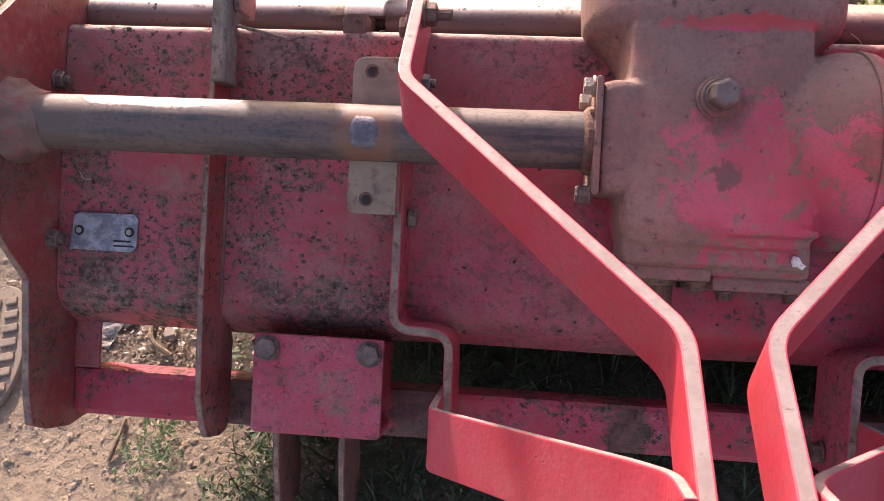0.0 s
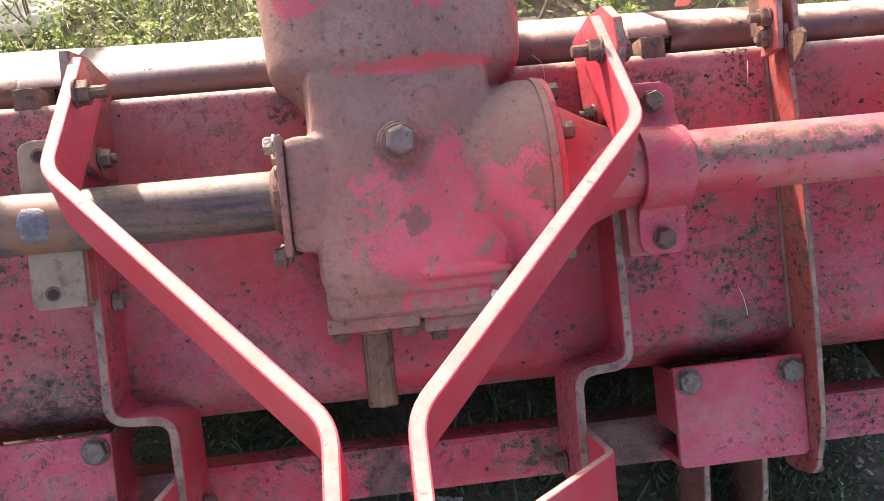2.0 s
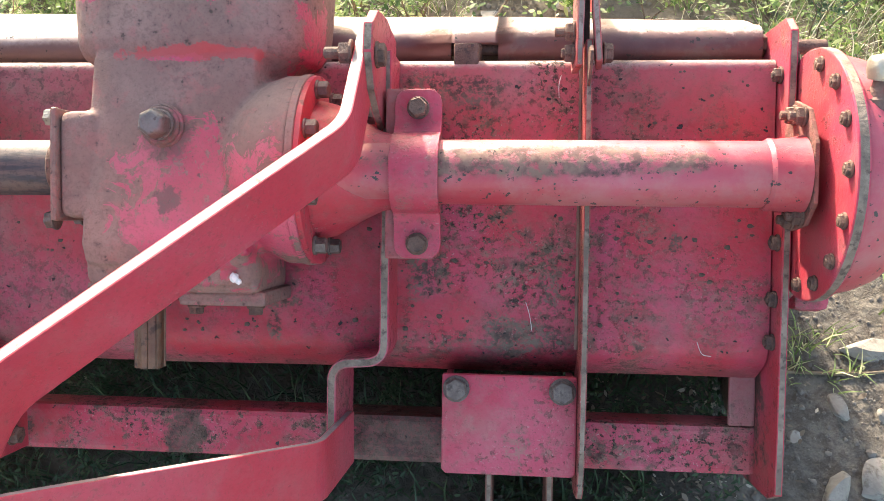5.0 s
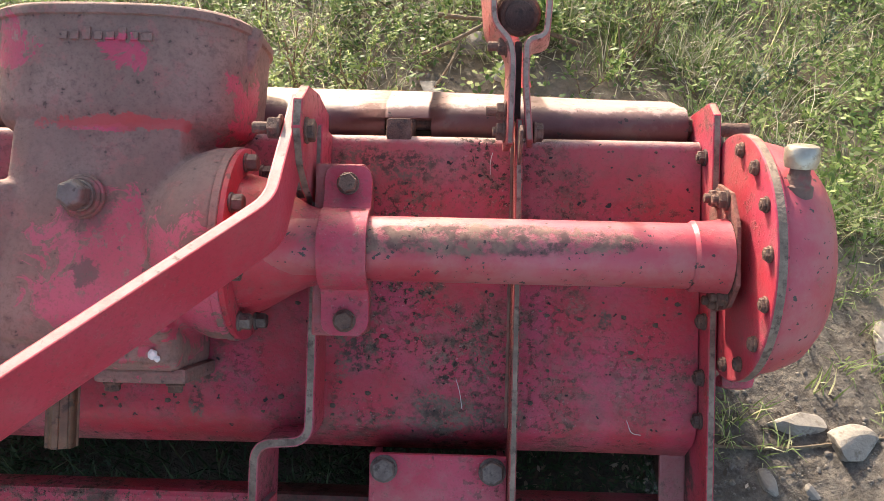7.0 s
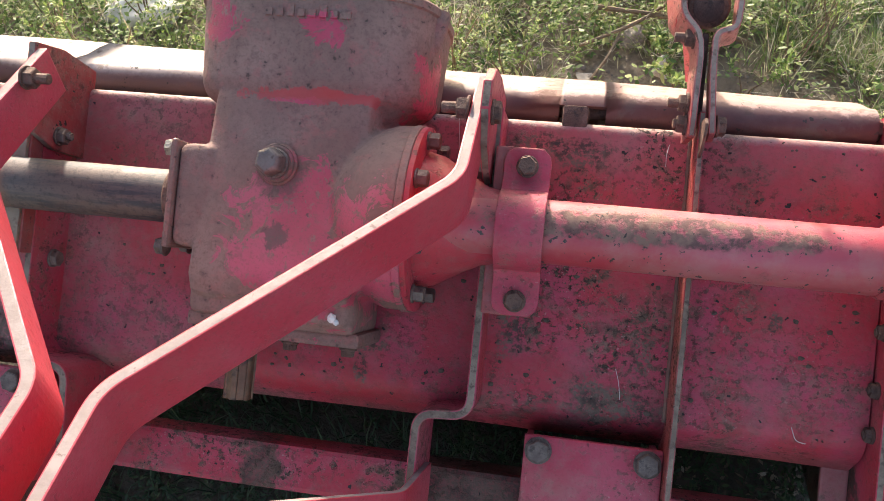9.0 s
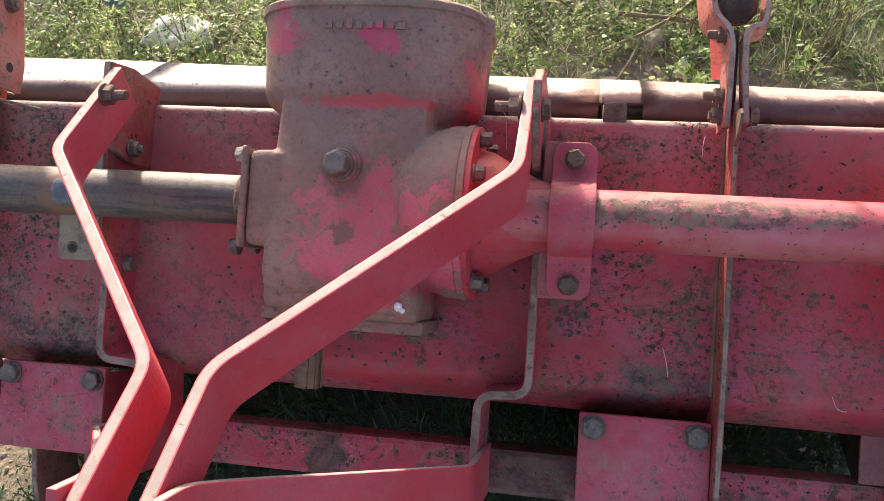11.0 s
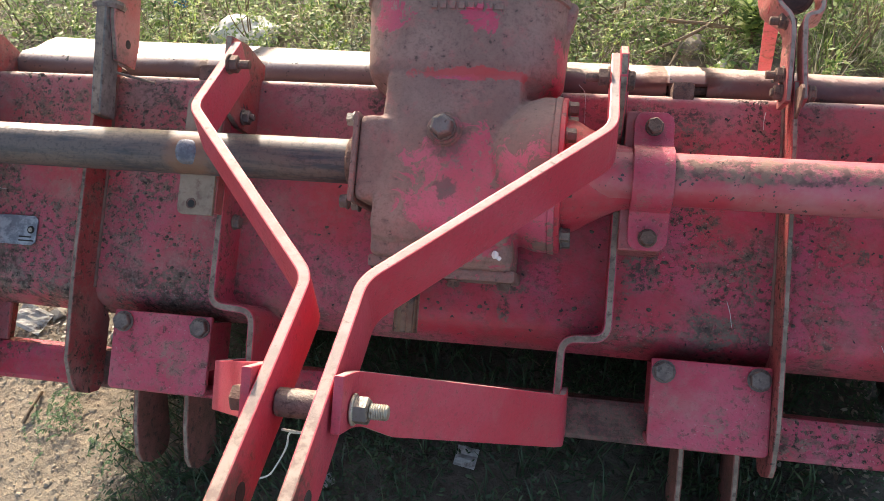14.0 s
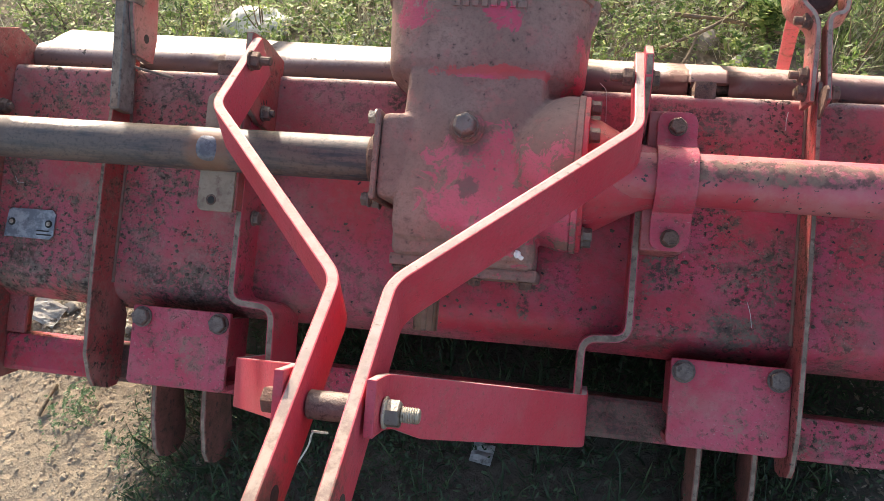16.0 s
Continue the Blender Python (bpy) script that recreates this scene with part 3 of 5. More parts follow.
def bolt(p, d, size=0.024, height=0.012, washer=True, stud=0.0, parent=None, mat=None, name="bolt", label="", phase=0.3):
    """A hexagon head at p that points along d."""
    p, d = Vector(p), Vector(d).normalized()
    bm = bmesh.new()
    if washer:
        bm = rod(p, p + d * 0.003, size * 0.66, 20, 0.0006, bm)
    r = size / 2 / math.cos(math.pi / 6)
    bm = lathe(p + d * 0.002, p + d * height, [(0, r), (height - 0.0035, r), (height - 0.002, r * 0.88)], 6, bm, phase)
    if stud:
        bm = rod(p, p + d * (height + stud), size * 0.3, 12, 0.001, bm)
    return part(name, bm, mat or STEEL, parent, label)


def sweep(path, r, sides=8, rough=0.0):
    """A round tube along a line of points, in one piece; rough varies its radius."""
    out = bmesh.new()
    path = [Vector(p) for p in path]
    rings = []
    for i, p in enumerate(path):
        t = (path[min(i + 1, len(path) - 1)] - path[max(i - 1, 0)]).normalized()
        u = t.orthogonal().normalized() if i == 0 else (u - t * u.dot(t)).normalized()
        w = t.cross(u)
        q = r * (1 + rough * noise.noise(p * 120))
        rings.append([out.verts.new(p + (u * math.cos(a) + w * math.sin(a)) * q) for a in (2 * math.pi * k / sides for k in range(sides))])
    for a, b in zip(rings, rings[1:]):
        for k in range(sides):
            out.faces.new((a[k], a[(k + 1) % sides], b[(k + 1) % sides], b[k]))
    out.faces.new(rings[0][::-1])
    out.faces.new(rings[-1])
    return out


def chip(p, size):
    """A small irregular lump."""
    out = bmesh.new()
    bmesh.ops.create_icosphere(out, subdivisions=1, radius=size / 2)
    for v in out.verts:
        v.co = Vector(p) + v.co * random.uniform(0.7, 1.3)
    return out


# ---- ground ----
def hill(x, y):
    return 0.012 * noise.noise((x * 1.7, y * 1.7, 3)) + 0.006 * noise.noise((x * 7, y * 7, 8)) + 0.03 * min(max(x, -1), 1) * max(0, min(1, 1 - y))


def ground_mesh():
    bm = bmesh.new()
    def spread(lo, hi, fine, far):
        xs = [lo + (hi - lo) * i / fine for i in range(fine + 1)]
        step = (hi - lo) / fine
        while xs[-1] < far:
            step *= 1.35
            xs.append(xs[-1] + step)
        step = (hi - lo) / fine
        while xs[0] > -far:
            step *= 1.35
            xs.insert(0, xs[0] - step)
        return xs
    xs, ys = spread(-1.6, 1.8, 170, 300), spread(-0.6, 2.2, 140, 300)
    rows = [[bm.verts.new((x, y, hill(x, y) if abs(x) < 6 and abs(y) < 6 else 0)) for x in xs] for y in ys]
    for a, b in zip(rows, rows[1:]):
        for k in range(len(xs) - 1):
            bm.faces.new((a[k], a[k + 1], b[k + 1], b[k]))
    for f in bm.faces:
        f.smooth = True
    return bm


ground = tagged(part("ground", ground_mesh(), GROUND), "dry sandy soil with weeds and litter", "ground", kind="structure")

# ---- the tiller ----
tiller = new("rotary_tiller")
tiller.matrix_world = TIP
tagged(tiller, "worn red rotary tiller, dusty, tipped forward on bare soil", "tiller")
CX = -0.02
UP = Vector((0, 0, 1))
XP, XM, FWD = Vector((1, 0, 0)), Vector((-1, 0, 0)), Vector((0, -1, 0))

# hood: a flat deck whose front edge curves down, slightly dented
deck_line = bend([(0, 0.392, -0.03), (0, 0.392, 0.0), (0, 0.042, 0.0), (0, 0.012, -0.052)], 0.045, 6)
deck_line = deck_line[:8] + [deck_line[7].lerp(deck_line[8], k / 14) for k in range(1, 14)] + deck_line[8:]
bm = bmesh.new()
xs = [-0.743 + 1.443 * k / 60 for k in range(61)]
grid = []
for drop in (0.0, 0.006):
    grid.append([[bm.verts.new((x, p.y + 0.004 * noise.noise((x * 3, 0, 5)) * (k > 20), p.z - drop + 0.0016 * noise.noise((x * 6, p.y * 6, 1)))) for k, p in enumerate(deck_line)] for x in xs])
for rows in grid:
    for a, b in zip(rows, rows[1:]):
        for k in range(len(deck_line) - 1):
            bm.faces.new((a[k], b[k], b[k + 1], a[k + 1]))
for a, b, c, d in zip(grid[0], grid[0][1:], grid[1], grid[1][1:]):
    bm.faces.new((a[0], b[0], d[0], c[0]))
    bm.faces.new((a[-1], b[-1], d[-1], c[-1]))
for s in (0, -1):
    for k in range(len(deck_line) - 1):
        bm.faces.new((grid[0][s][k], grid[0][s][k + 1], grid[1][s][k + 1], grid[1][s][k]))
hood = part("hood", bm, HOOD, tiller, "red sheet-metal hood with flaked paint", smooth=True)
# small clods of dried dirt stuck to the hood
rc = random.Random(21)
bm = bmesh.new()
for k in range(900):
    x, y = rc.choice((rc.uniform(-0.73, -0.30), rc.uniform(-0.73, -0.28), rc.uniform(0.27, 0.69), rc.uniform(-0.28, 0.46))), rc.uniform(0.05, 0.388)
    if noise.noise((x * 9, y * 9, 4)) < 0.06 or 0.21 < y < 0.29:
        continue
    size = rc.choice((0.002, 0.003, 0.004, 0.006))
    lump = chip(Vector((0, 0, 0)), size)
    for v in lump.verts:
        v.co = Vector((x + v.co.x * 1.3, y + v.co.y, 0.0014 * noise.noise((x * 6, y * 6, 1)) + v.co.z * 0.55))
    bm = join(bm, lump)
tagged(part("dried_dirt", bm, CRUMB, hood, "crumbs of dried dirt on the paint"), kind="stuff")

# front beam, a square tube with rounded corners
beam = part("front_beam", box((-0.744, -0.111, -0.113), (0.705, -0.049, -0.053), 0.008), BEAM, tiller)

# ribs
def rib(x, toe=0.0):
    o = [(0.405, -0.008), (0.405, 0.044), (0.25, 0.055), (0.08, 0.055), (-0.06, 0.048), (-0.112, 0.03), (-0.124, 0.018), (-0.13, -0.02), (-0.127, -0.045), (-0.114, -0.0525), (-0.049, -0.0525), (0.0, -0.0525), (0.012, -0.045), (0.035, -0.010)]
    o = [(y + toe if y < -0.1 else y, z) for y, z in o]
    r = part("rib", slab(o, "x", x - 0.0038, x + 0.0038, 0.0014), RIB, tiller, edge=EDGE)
    for sgn in (-1, 1):
        line = [(x + sgn * 0.0046, 0.05 + 0.335 * k / 60, 0.0012) for k in range(61)]
        part("weld_bead", sweep(line, 0.003, 7, 0.45), MUDDY_RED, r, smooth=True)


rib(-0.533, 0.013)
rib(0.4835)

# side plates
left_line = [(0.45, 0.0), (0.43, 0.06), (0.36, 0.135), (0.14, 0.135), (0.07, 0.055), (-0.06, 0.045), (-0.108, 0.035), (-0.12, 0.0), (-0.126, -0.05), (-0.115, -0.113), (0.0, -0.118), (0.2, -0.12), (0.36, -0.11), (0.43, -0.06)]
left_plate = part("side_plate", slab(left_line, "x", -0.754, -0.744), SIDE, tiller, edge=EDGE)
right_line = [(0.43, -0.28), (0.432, 0.02), (0.415, 0.04), (0.3, 0.035), (-0.05, 0.03), (-0.108, 0.028), (-0.12, 0.0), (-0.125, -0.10), (-0.02, -0.25), (0.1, -0.3), (0.3, -0.32)]
right_plate = part("side_plate", slab(right_line, "x", 0.702, 0.711), END, tiller, edge=EDGE)
for y, z in ((0.37, 0.012), (0.18, 0.018), (0.065, 0.008), (0.115, 0.012)):
    bolt((0.702, y, z), XM, 0.015, 0.009, parent=right_plate, mat=DARK_BOLT, stud=0.002)
for y, z in ((0.315, 0.018), (0.12, 0.015)):
    bolt((-0.744, y, z), XP, 0.02, 0.012, parent=left_plate, mat=STEEL, stud=0.006)
# corner gussets where the beam meets the side plates
for x0, x1 in ((-0.744, -0.71), (0.670, 0.702)):
    part("gusset", box((x0, -0.049, -0.060), (x1, 0.020, -0.052), 0.003), DULL, tiller)

# left drive shaft, with its muddy bearing at the end
shaft = part("drive_shaft", rod((-0.744, 0.254, 0.095), (-0.094, 0.254, 0.095), 0.0308, 48), SHAFT, tiller, "dark oily steel shaft with brown dust", smooth=True)
weld = bmesh.new()
def on_shaft(u, q, lift):
    return weld.verts.new((-0.336 + u, 0.254 - (0.0308 + lift) * math.sin(q), 0.095 + (0.0308 + lift) * math.cos(q)))


rings = []
for size, lift in ((1.0, 0.0001), (0.85, 0.0008), (0.6, 0.0012), (0.3, 0.0013)):
    row = []
    for k in range(24):
        a = 2 * math.pi * k / 24
        r = size * (1 + 0.08 * noise.noise((math.cos(a) * 1.5, math.sin(a) * 1.5, 4)))
        row.append(on_shaft(0.015 * r * math.copysign(abs(math.cos(a)) ** 0.6, math.cos(a)), 0.12 + 0.62 * r * math.sin(a), lift))
    rings.append(row)
for a, b in zip(rings, rings[1:]):
    for k in range(24):
        weld.faces.new((a[k], a[(k + 1) % 24], b[(k + 1) % 24], b[k]))
weld.faces.new(rings[-1])
part("weld_mark", weld, WELD, shaft, "dark bluish weld mark", smooth=True)
bm = lathe((-0.744, 0.254, 0.093), (-0.70, 0.254, 0.093), [(0, 0.03), (0.0005, 0.050), (0.008, 0.047), (0.014, 0.041), (0.020, 0.038), (0.028, 0.036), (0.040, 0.0328)], 40)
for v in bm.verts:
    if v.co.x > -0.7435:
        v.co.x += 0.006 * noise.noise(v.co * 45)
        v.co += (v.co - Vector((v.co.x, 0.254, 0.093))) * 0.13 * noise.noise(v.co * 60)
bearing = part("bearing_housing", bm, MUDDY_RED, shaft, "bearing housing caked with dried mud", smooth=True)

# right tube
tube = part("axle_tube", rod((0.2, 0.2525, 0.1), (0.672, 0.2525, 0.1), 0.0345, 48), TUBE, tiller, "red tube with a long brown stain", smooth=True)
part("collar", lathe((0.658, 0.252, 0.1), (0.698, 0.252, 0.1), [(0, 0.0350), (0.004, 0.0378), (0.010, 0.0372), (0.026, 0.0385), (0.038, 0.041)], 48), TUBE, tube, smooth=True)

# ---- gearbox ----
bm = bmesh.new()
body = box((-0.066, 0.142, -0.02), (0.128, 0.40, 0.142), 0.028)
for v in body.verts:  # the top falls away to the rear
    if v.co.z > 0.05:
        v.co.z -= max(0.0, v.co.y - 0.21) * 0.17
bm = join(bm, body)
bm = box((-0.062, 0.125, 0.03), (0.125, 0.22, 0.128), 0.012, bm)
bm = lathe((0.032, 0.30, 0.02), (0.034, 0.38, 0.015), [(0, 0.085), (0.04, 0.098), (0.08, 0.104)], 48, bm)


def cover_drum(y0, profile, bm=None):
    """The rear cover: a turned profile squared off into a rounded box, flatter on top."""
    out = lathe((0.034, y0, 0.006), (0.034, y0 + 1, 0.006), profile, 96)
    for v in out.verts:
        x, z = v.co.x - 0.034, v.co.z - 0.006
        rad = math.hypot(x, z)
        c, q = abs(x / rad), abs(z / rad)
        k = (c ** 3.0 + q ** 3.0) ** (-1 / 3.0)
        v.co.x, v.co.z = 0.034 + x * k, 0.006 + z * k * 0.82
    return join(bm, out)


bm = cover_drum(0.372, [(0, 0.108), (0.003, 0.126), (0.010, 0.1355), (0.022, 0.1405), (0.05, 0.1420), (0.124, 0.1460)], bm)
bm = cover_drum(0.325, [(0, 0.095), (0.020, 0.102), (0.035, 0.111), (0.048, 0.123), (0.056, 0.134)], bm)
bm = box((0.036, 0.160, 0.10), (0.126, 0.169, 0.1455), 0.003, bm)
bm = box((-0.090, 0.198, 0.02), (-0.05, 0.315, 0.130), 0.012, bm)
bm = lathe((0.085, 0.255, 0.062), (0.172, 0.255, 0.062), [(0, 0.06), (0.02, 0.082), (0.045, 0.098), (0.068, 0.1055), (0.087, 0.1055)], 48, bm)
bm = box((0.028, 0.118, 0.0), (0.128, 0.16, 0.118), 0.008, bm)
housing = part("gearbox", bm, CASTING, tiller, "cast gearbox, brown dust over chipped pink-red paint")
rem = housing.modifiers.new("cast", "REMESH")
rem.mode, rem.voxel_size, rem.use_smooth_shade = "VOXEL", 0.003, True
smo = housing.modifiers.new("fillets", "SMOOTH")
smo.factor, smo.iterations = 0.5, 4
# rim of the rear cover
bm = cover_drum(0.489, [(0, 0.1445), (0.002, 0.1490), (0.010, 0.1495), (0.012, 0.1480), (0.014, 0.145)])
part("cover_rim", bm, CASTING, housing, smooth=True)
bm = lathe((0.166, 0.44, 0.045), (0.176, 0.502, 0.045), [(0, 0.006), (0.02, 0.011), (0.040, 0.014), (0.058, 0.014), (0.062, 0.012)], 24)
part("cover_lug", bm, CASTING, housing, smooth=True)
# raised bars where the cover carries a cast name
for k in range(8):
    w = 0.0125 if k in (0,) else 0.0085
    x = 0.086 - k * 0.0125
    c = abs(x - 0.034) / 0.145
    zt = 0.006 + 0.145 * 0.82 * (1 - c ** 3) ** (1 / 3)
    part("raised_bar", box((x - w / 2, 0.463, zt - 0.003), (x + w / 2, 0.4715 + (0.005 if k in (2, 5) else 0), zt + 0.0020), 0.0008), CASTING, housing)
# breather plug
bm = rod((0.027, 0.298, 0.118), (0.027, 0.298, 0.1305), 0.0235, 32, 0.002)
bm = rod((0.027, 0.298, 0.130), (0.027, 0.298, 0.1345), 0.0205, 32, 0.002, bm)
boss = part("plug_boss", bm, CASTING, housing, smooth=True)
bm = rod((0.027, 0.298, 0.134), (0.027, 0.298, 0.140), 0.0165, 24, 0.001)
bm = lathe((0.027, 0.298, 0.139), (0.027, 0.298, 0.162), [(0, 0.0160), (0.013, 0.0160), (0.0165, 0.0154), (0.0195, 0.0140), (0.0210, 0.011)], 6, bm, 0.4)
rounded(bm, 0.0018, 2, 30)
part("breather_plug", bm, PLUG, boss, "greasy hexagon plug")
# left flange plate with its screws
flange = part("flange", box((-0.0965, 0.195, 0.008), (-0.089, 0.317, 0.134), 0.006), CASTING, housing)
for y, z in ((0.308, 0.118), (0.302, 0.06), (0.196, 0.118), (0.20, 0.06)):
    bolt((-0.0965, y, z), XM, 0.017, 0.012, parent=flange, mat=ZINC if y > 0.25 else STEEL)
part("grease_ring", lathe((-0.106, 0.254, 0.095), (-0.096, 0.254, 0.095), [(0, 0.0315), (0.004, 0.036), (0.01, 0.037)], 32), RUSTY, flange, "rusty grease seal")
# front face: shaft seal plate, lower lid
seal = part("seal_plate", box((-0.064, 0.112, 0.028), (0.03, 0.128, 0.118), 0.004), CASTING, housing)
for x, z in ((-0.052, 0.104), (0.018, 0.104), (-0.052, 0.045), (0.018, 0.045)):
    bolt((x, 0.112, z), FWD, 0.015, 0.010, parent=seal, mat=RUSTY)
lid = part("front_lid", box((0.034, 0.103, -0.005), (0.133, 0.120, 0.104), 0.005), CASTING, housing)
for x, z in ((0.05, 0.09), (0.118, 0.09)):
    bolt((x, 0.103, z), FWD, 0.015, 0.010, parent=lid, mat=RUSTY)
# splined input shaft
spline = []
for k in range(6):
    for da, r in ((-0.40, 0.0146), (-0.24, 0.0148), (-0.22, 0.0173), (0.0, 0.0175), (0.22, 0.0173), (0.24, 0.0148)):
        a = math.pi / 6 + k * math.pi / 3 + da
        spline.append((-0.016 + r * math.cos(a), 0.064 + r * math.sin(a)))
bm = slab(spline, "y", 0.026, 0.110, 0.0006)
bm = lathe((-0.016, 0.126, 0.064), (-0.016, 0.105, 0.064), [(0, 0.0215), (0.018, 0.0215), (0.021, 0.0195)], 28, bm)
part("input_shaft", bm, RUST, housing, "brown splined steel shaft", smooth=True)
part("white_spatter", join(chip(Vector((0.107, 0.137, 0.133)), 0.011), chip(Vector((0.112, 0.1335, 0.132)), 0.008)), WHITE, housing, "white bird dropping")
# right flange, bolts, and the bell that narrows to the tube
ring = part("bell_flange", lathe((0.170, 0.255, 0.062), (0.179, 0.255, 0.062), [(0, 0.104), (0.001, 0.107), (0.008, 0.107), (0.009, 0.106)], 56), CASTING, housing, smooth=True)
part("flange_ring", lathe((0.1785, 0.255, 0.062), (0.186, 0.255, 0.062), [(0, 0.1045), (0.001, 0.1055), (0.0065, 0.1055), (0.0075, 0.104)], 56), RED, ring, smooth=True)
for k in range(8):
    a = 0.35 + k * math.pi / 4
    bolt((0.186, 0.255 + 0.092 * math.cos(a), 0.062 + 0.092 * math.sin(a)), XP, 0.016, 0.014, parent=ring, mat=STEEL)
part("bell", lathe((0.184, 0.255, 0.066), (0.30, 0.252, 0.099), [(0, 0.078), (0.018, 0.074), (0.05, 0.056), (0.075, 0.044), (0.11, 0.0368)], 48), RED, ring, smooth=True)

# ---- tube brackets ----
def saddle(x0, x1, yc, zc, r):
    """A strap over the tube with flat feet."""
    prof = [(yc - 0.092, 0.098), (yc - 0.0905, 0.098), (yc - 0.086, 0.098), (yc - 0.078, 0.098), (yc - r - 0.012, 0.098)]
    prof += [(yc - r * math.cos(a), zc + r * math.sin(a)) for a in [0.12 + (math.pi - 0.24) * k / 16 for k in range(17)]]
    prof += [(yc + r + 0.012, 0.098), (yc + 0.076, 0.098), (yc + 0.084, 0.098), (yc + 0.0885, 0.098), (yc + 0.090, 0.098)]
    out = bmesh.new()
    rows = []
    for i, p in enumerate(prof):
        a, b = Vector(prof[max(i - 1, 0)]), Vector(prof[min(i + 1, len(prof) - 1)])
        t = (b - a).normalized()
        nrm = Vector((-t.y, t.x)) * 0.006
        trim = {0: 0.013, 1: 0.008, 2: 0.0025}.get(min(i, len(prof) - 1 - i), 0)
        rows.append([out.verts.new((x0 + trim, p[0], p[1])), out.verts.new((x1 - trim, p[0], p[1])), out.verts.new((x1 - trim, p[0] - nrm.x, p[1] - nrm.y)), out.verts.new((x0 + trim, p[0] - nrm.x, p[1] - nrm.y))])
    for a, b in zip(rows, rows[1:]):
        for k in range(4):
            out.faces.new((a[k], a[(k + 1) % 4], b[(k + 1) % 4], b[k]))
    out.faces.new(rows[0][::-1])
    out.faces.new(rows[-1])
    bmesh.ops.recalc_face_normals(out, faces=out.faces)
    return rounded(out, 0.0016, 2, 50)


clamp = part("tube_clamp", saddle(0.273, 0.324, 0.251, 0.101, 0.0435), PLATE, tiller, "pink-red strap clamp over the tube", smooth=True)
for y in (0.175, 0.321):
    bolt((0.2985, y, 0.098), UP, 0.0185, 0.013, parent=clamp, mat=RUSTY)
part("pedestal", box((0.262, 0.158, 0.0), (0.316, 0.343, 0.0915), 0.003), DULL, clamp)
bracket = part("tube_bracket", slab([(-0.357, 0.174), (-0.355, 0.169), (-0.350, 0.166), (-0.303, 0.166), (-0.303, 0.338), (-0.344, 0.338), (-0.351, 0.3355), (-0.3555, 0.331), (-0.357, 0.325)], "z", 0.086, 0.093), BRASSY, tiller, "yellowish plated bracket plate with bolt holes")
bm = join(box((-0.352, 0.2, 0.0), (-0.305, 0.32, 0.086), 0.002), box((-0.305, 0.17, 0.0), (-0.300, 0.335, 0.088), 0.001))
part("pedestal", bm, DULL, bracket)
for y in (0.182, 0.322):
    part("hole_rim", rod((-0.336, y, 0.0915), (-0.336, y, 0.0938), 0.0078, 24, 0.0006), RUSTY, bracket, "rusty rim of a bolt hole")
    # black disc in place of the shade inside the hole
    part("bolt_hole", rod((-0.3355, y - 0.0005, 0.0915), (-0.3355, y - 0.0005, 0.0942), 0.0054, 20, 0.0002), BLACK, bracket, "black disc for an empty bolt hole")

# ---- hitch brackets ----
for x in (-0.398, 0.4):
    o = [(x - 0.079, -0.094), (x - 0.074, -0.099), (x + 0.074, -0.099), (x + 0.079, -0.094), (x + 0.079, 0.020), (x - 0.079, 0.020)]
    bm = slab(o, "z", 0.012, 0.022, 0.003)
    bm = box((x - 0.078, -0.0985, -0.055), (x + 0.078, -0.0885, 0.0135), 0.003, bm)
    hitch = part("hitch_bracket", bm, PLATE, tiller)
    for s in (-0.074, 0.074):
        part("cheek", box((x + s - 0.004, -0.06, -0.053), (x + s + 0.004, 0.012, 0.0115), 0.001), PLATE, hitch)
    for s in (-0.062, 0.062):
        bolt((x + s, 0.003, 0.022), UP, 0.024, 0.012, parent=hitch, mat=STEEL, phase=0.2 + x)
    for s in (-0.065, 0.020) if x < 0 else (-0.024, 0.052):
        o = [(-0.09, -0.04), (-0.09, -0.125), (-0.19, -0.162), (-0.216, -0.158), (-0.228, -0.138), (-0.231, -0.105), (-0.226, -0.080), (-0.210, -0.064), (-0.16, -0.048)]
        part("hitch_leg", slab(o, "x", x + s - 0.0045, x + s + 0.0045, 0.002), RUST_RED, hitch, edge=EDGE)

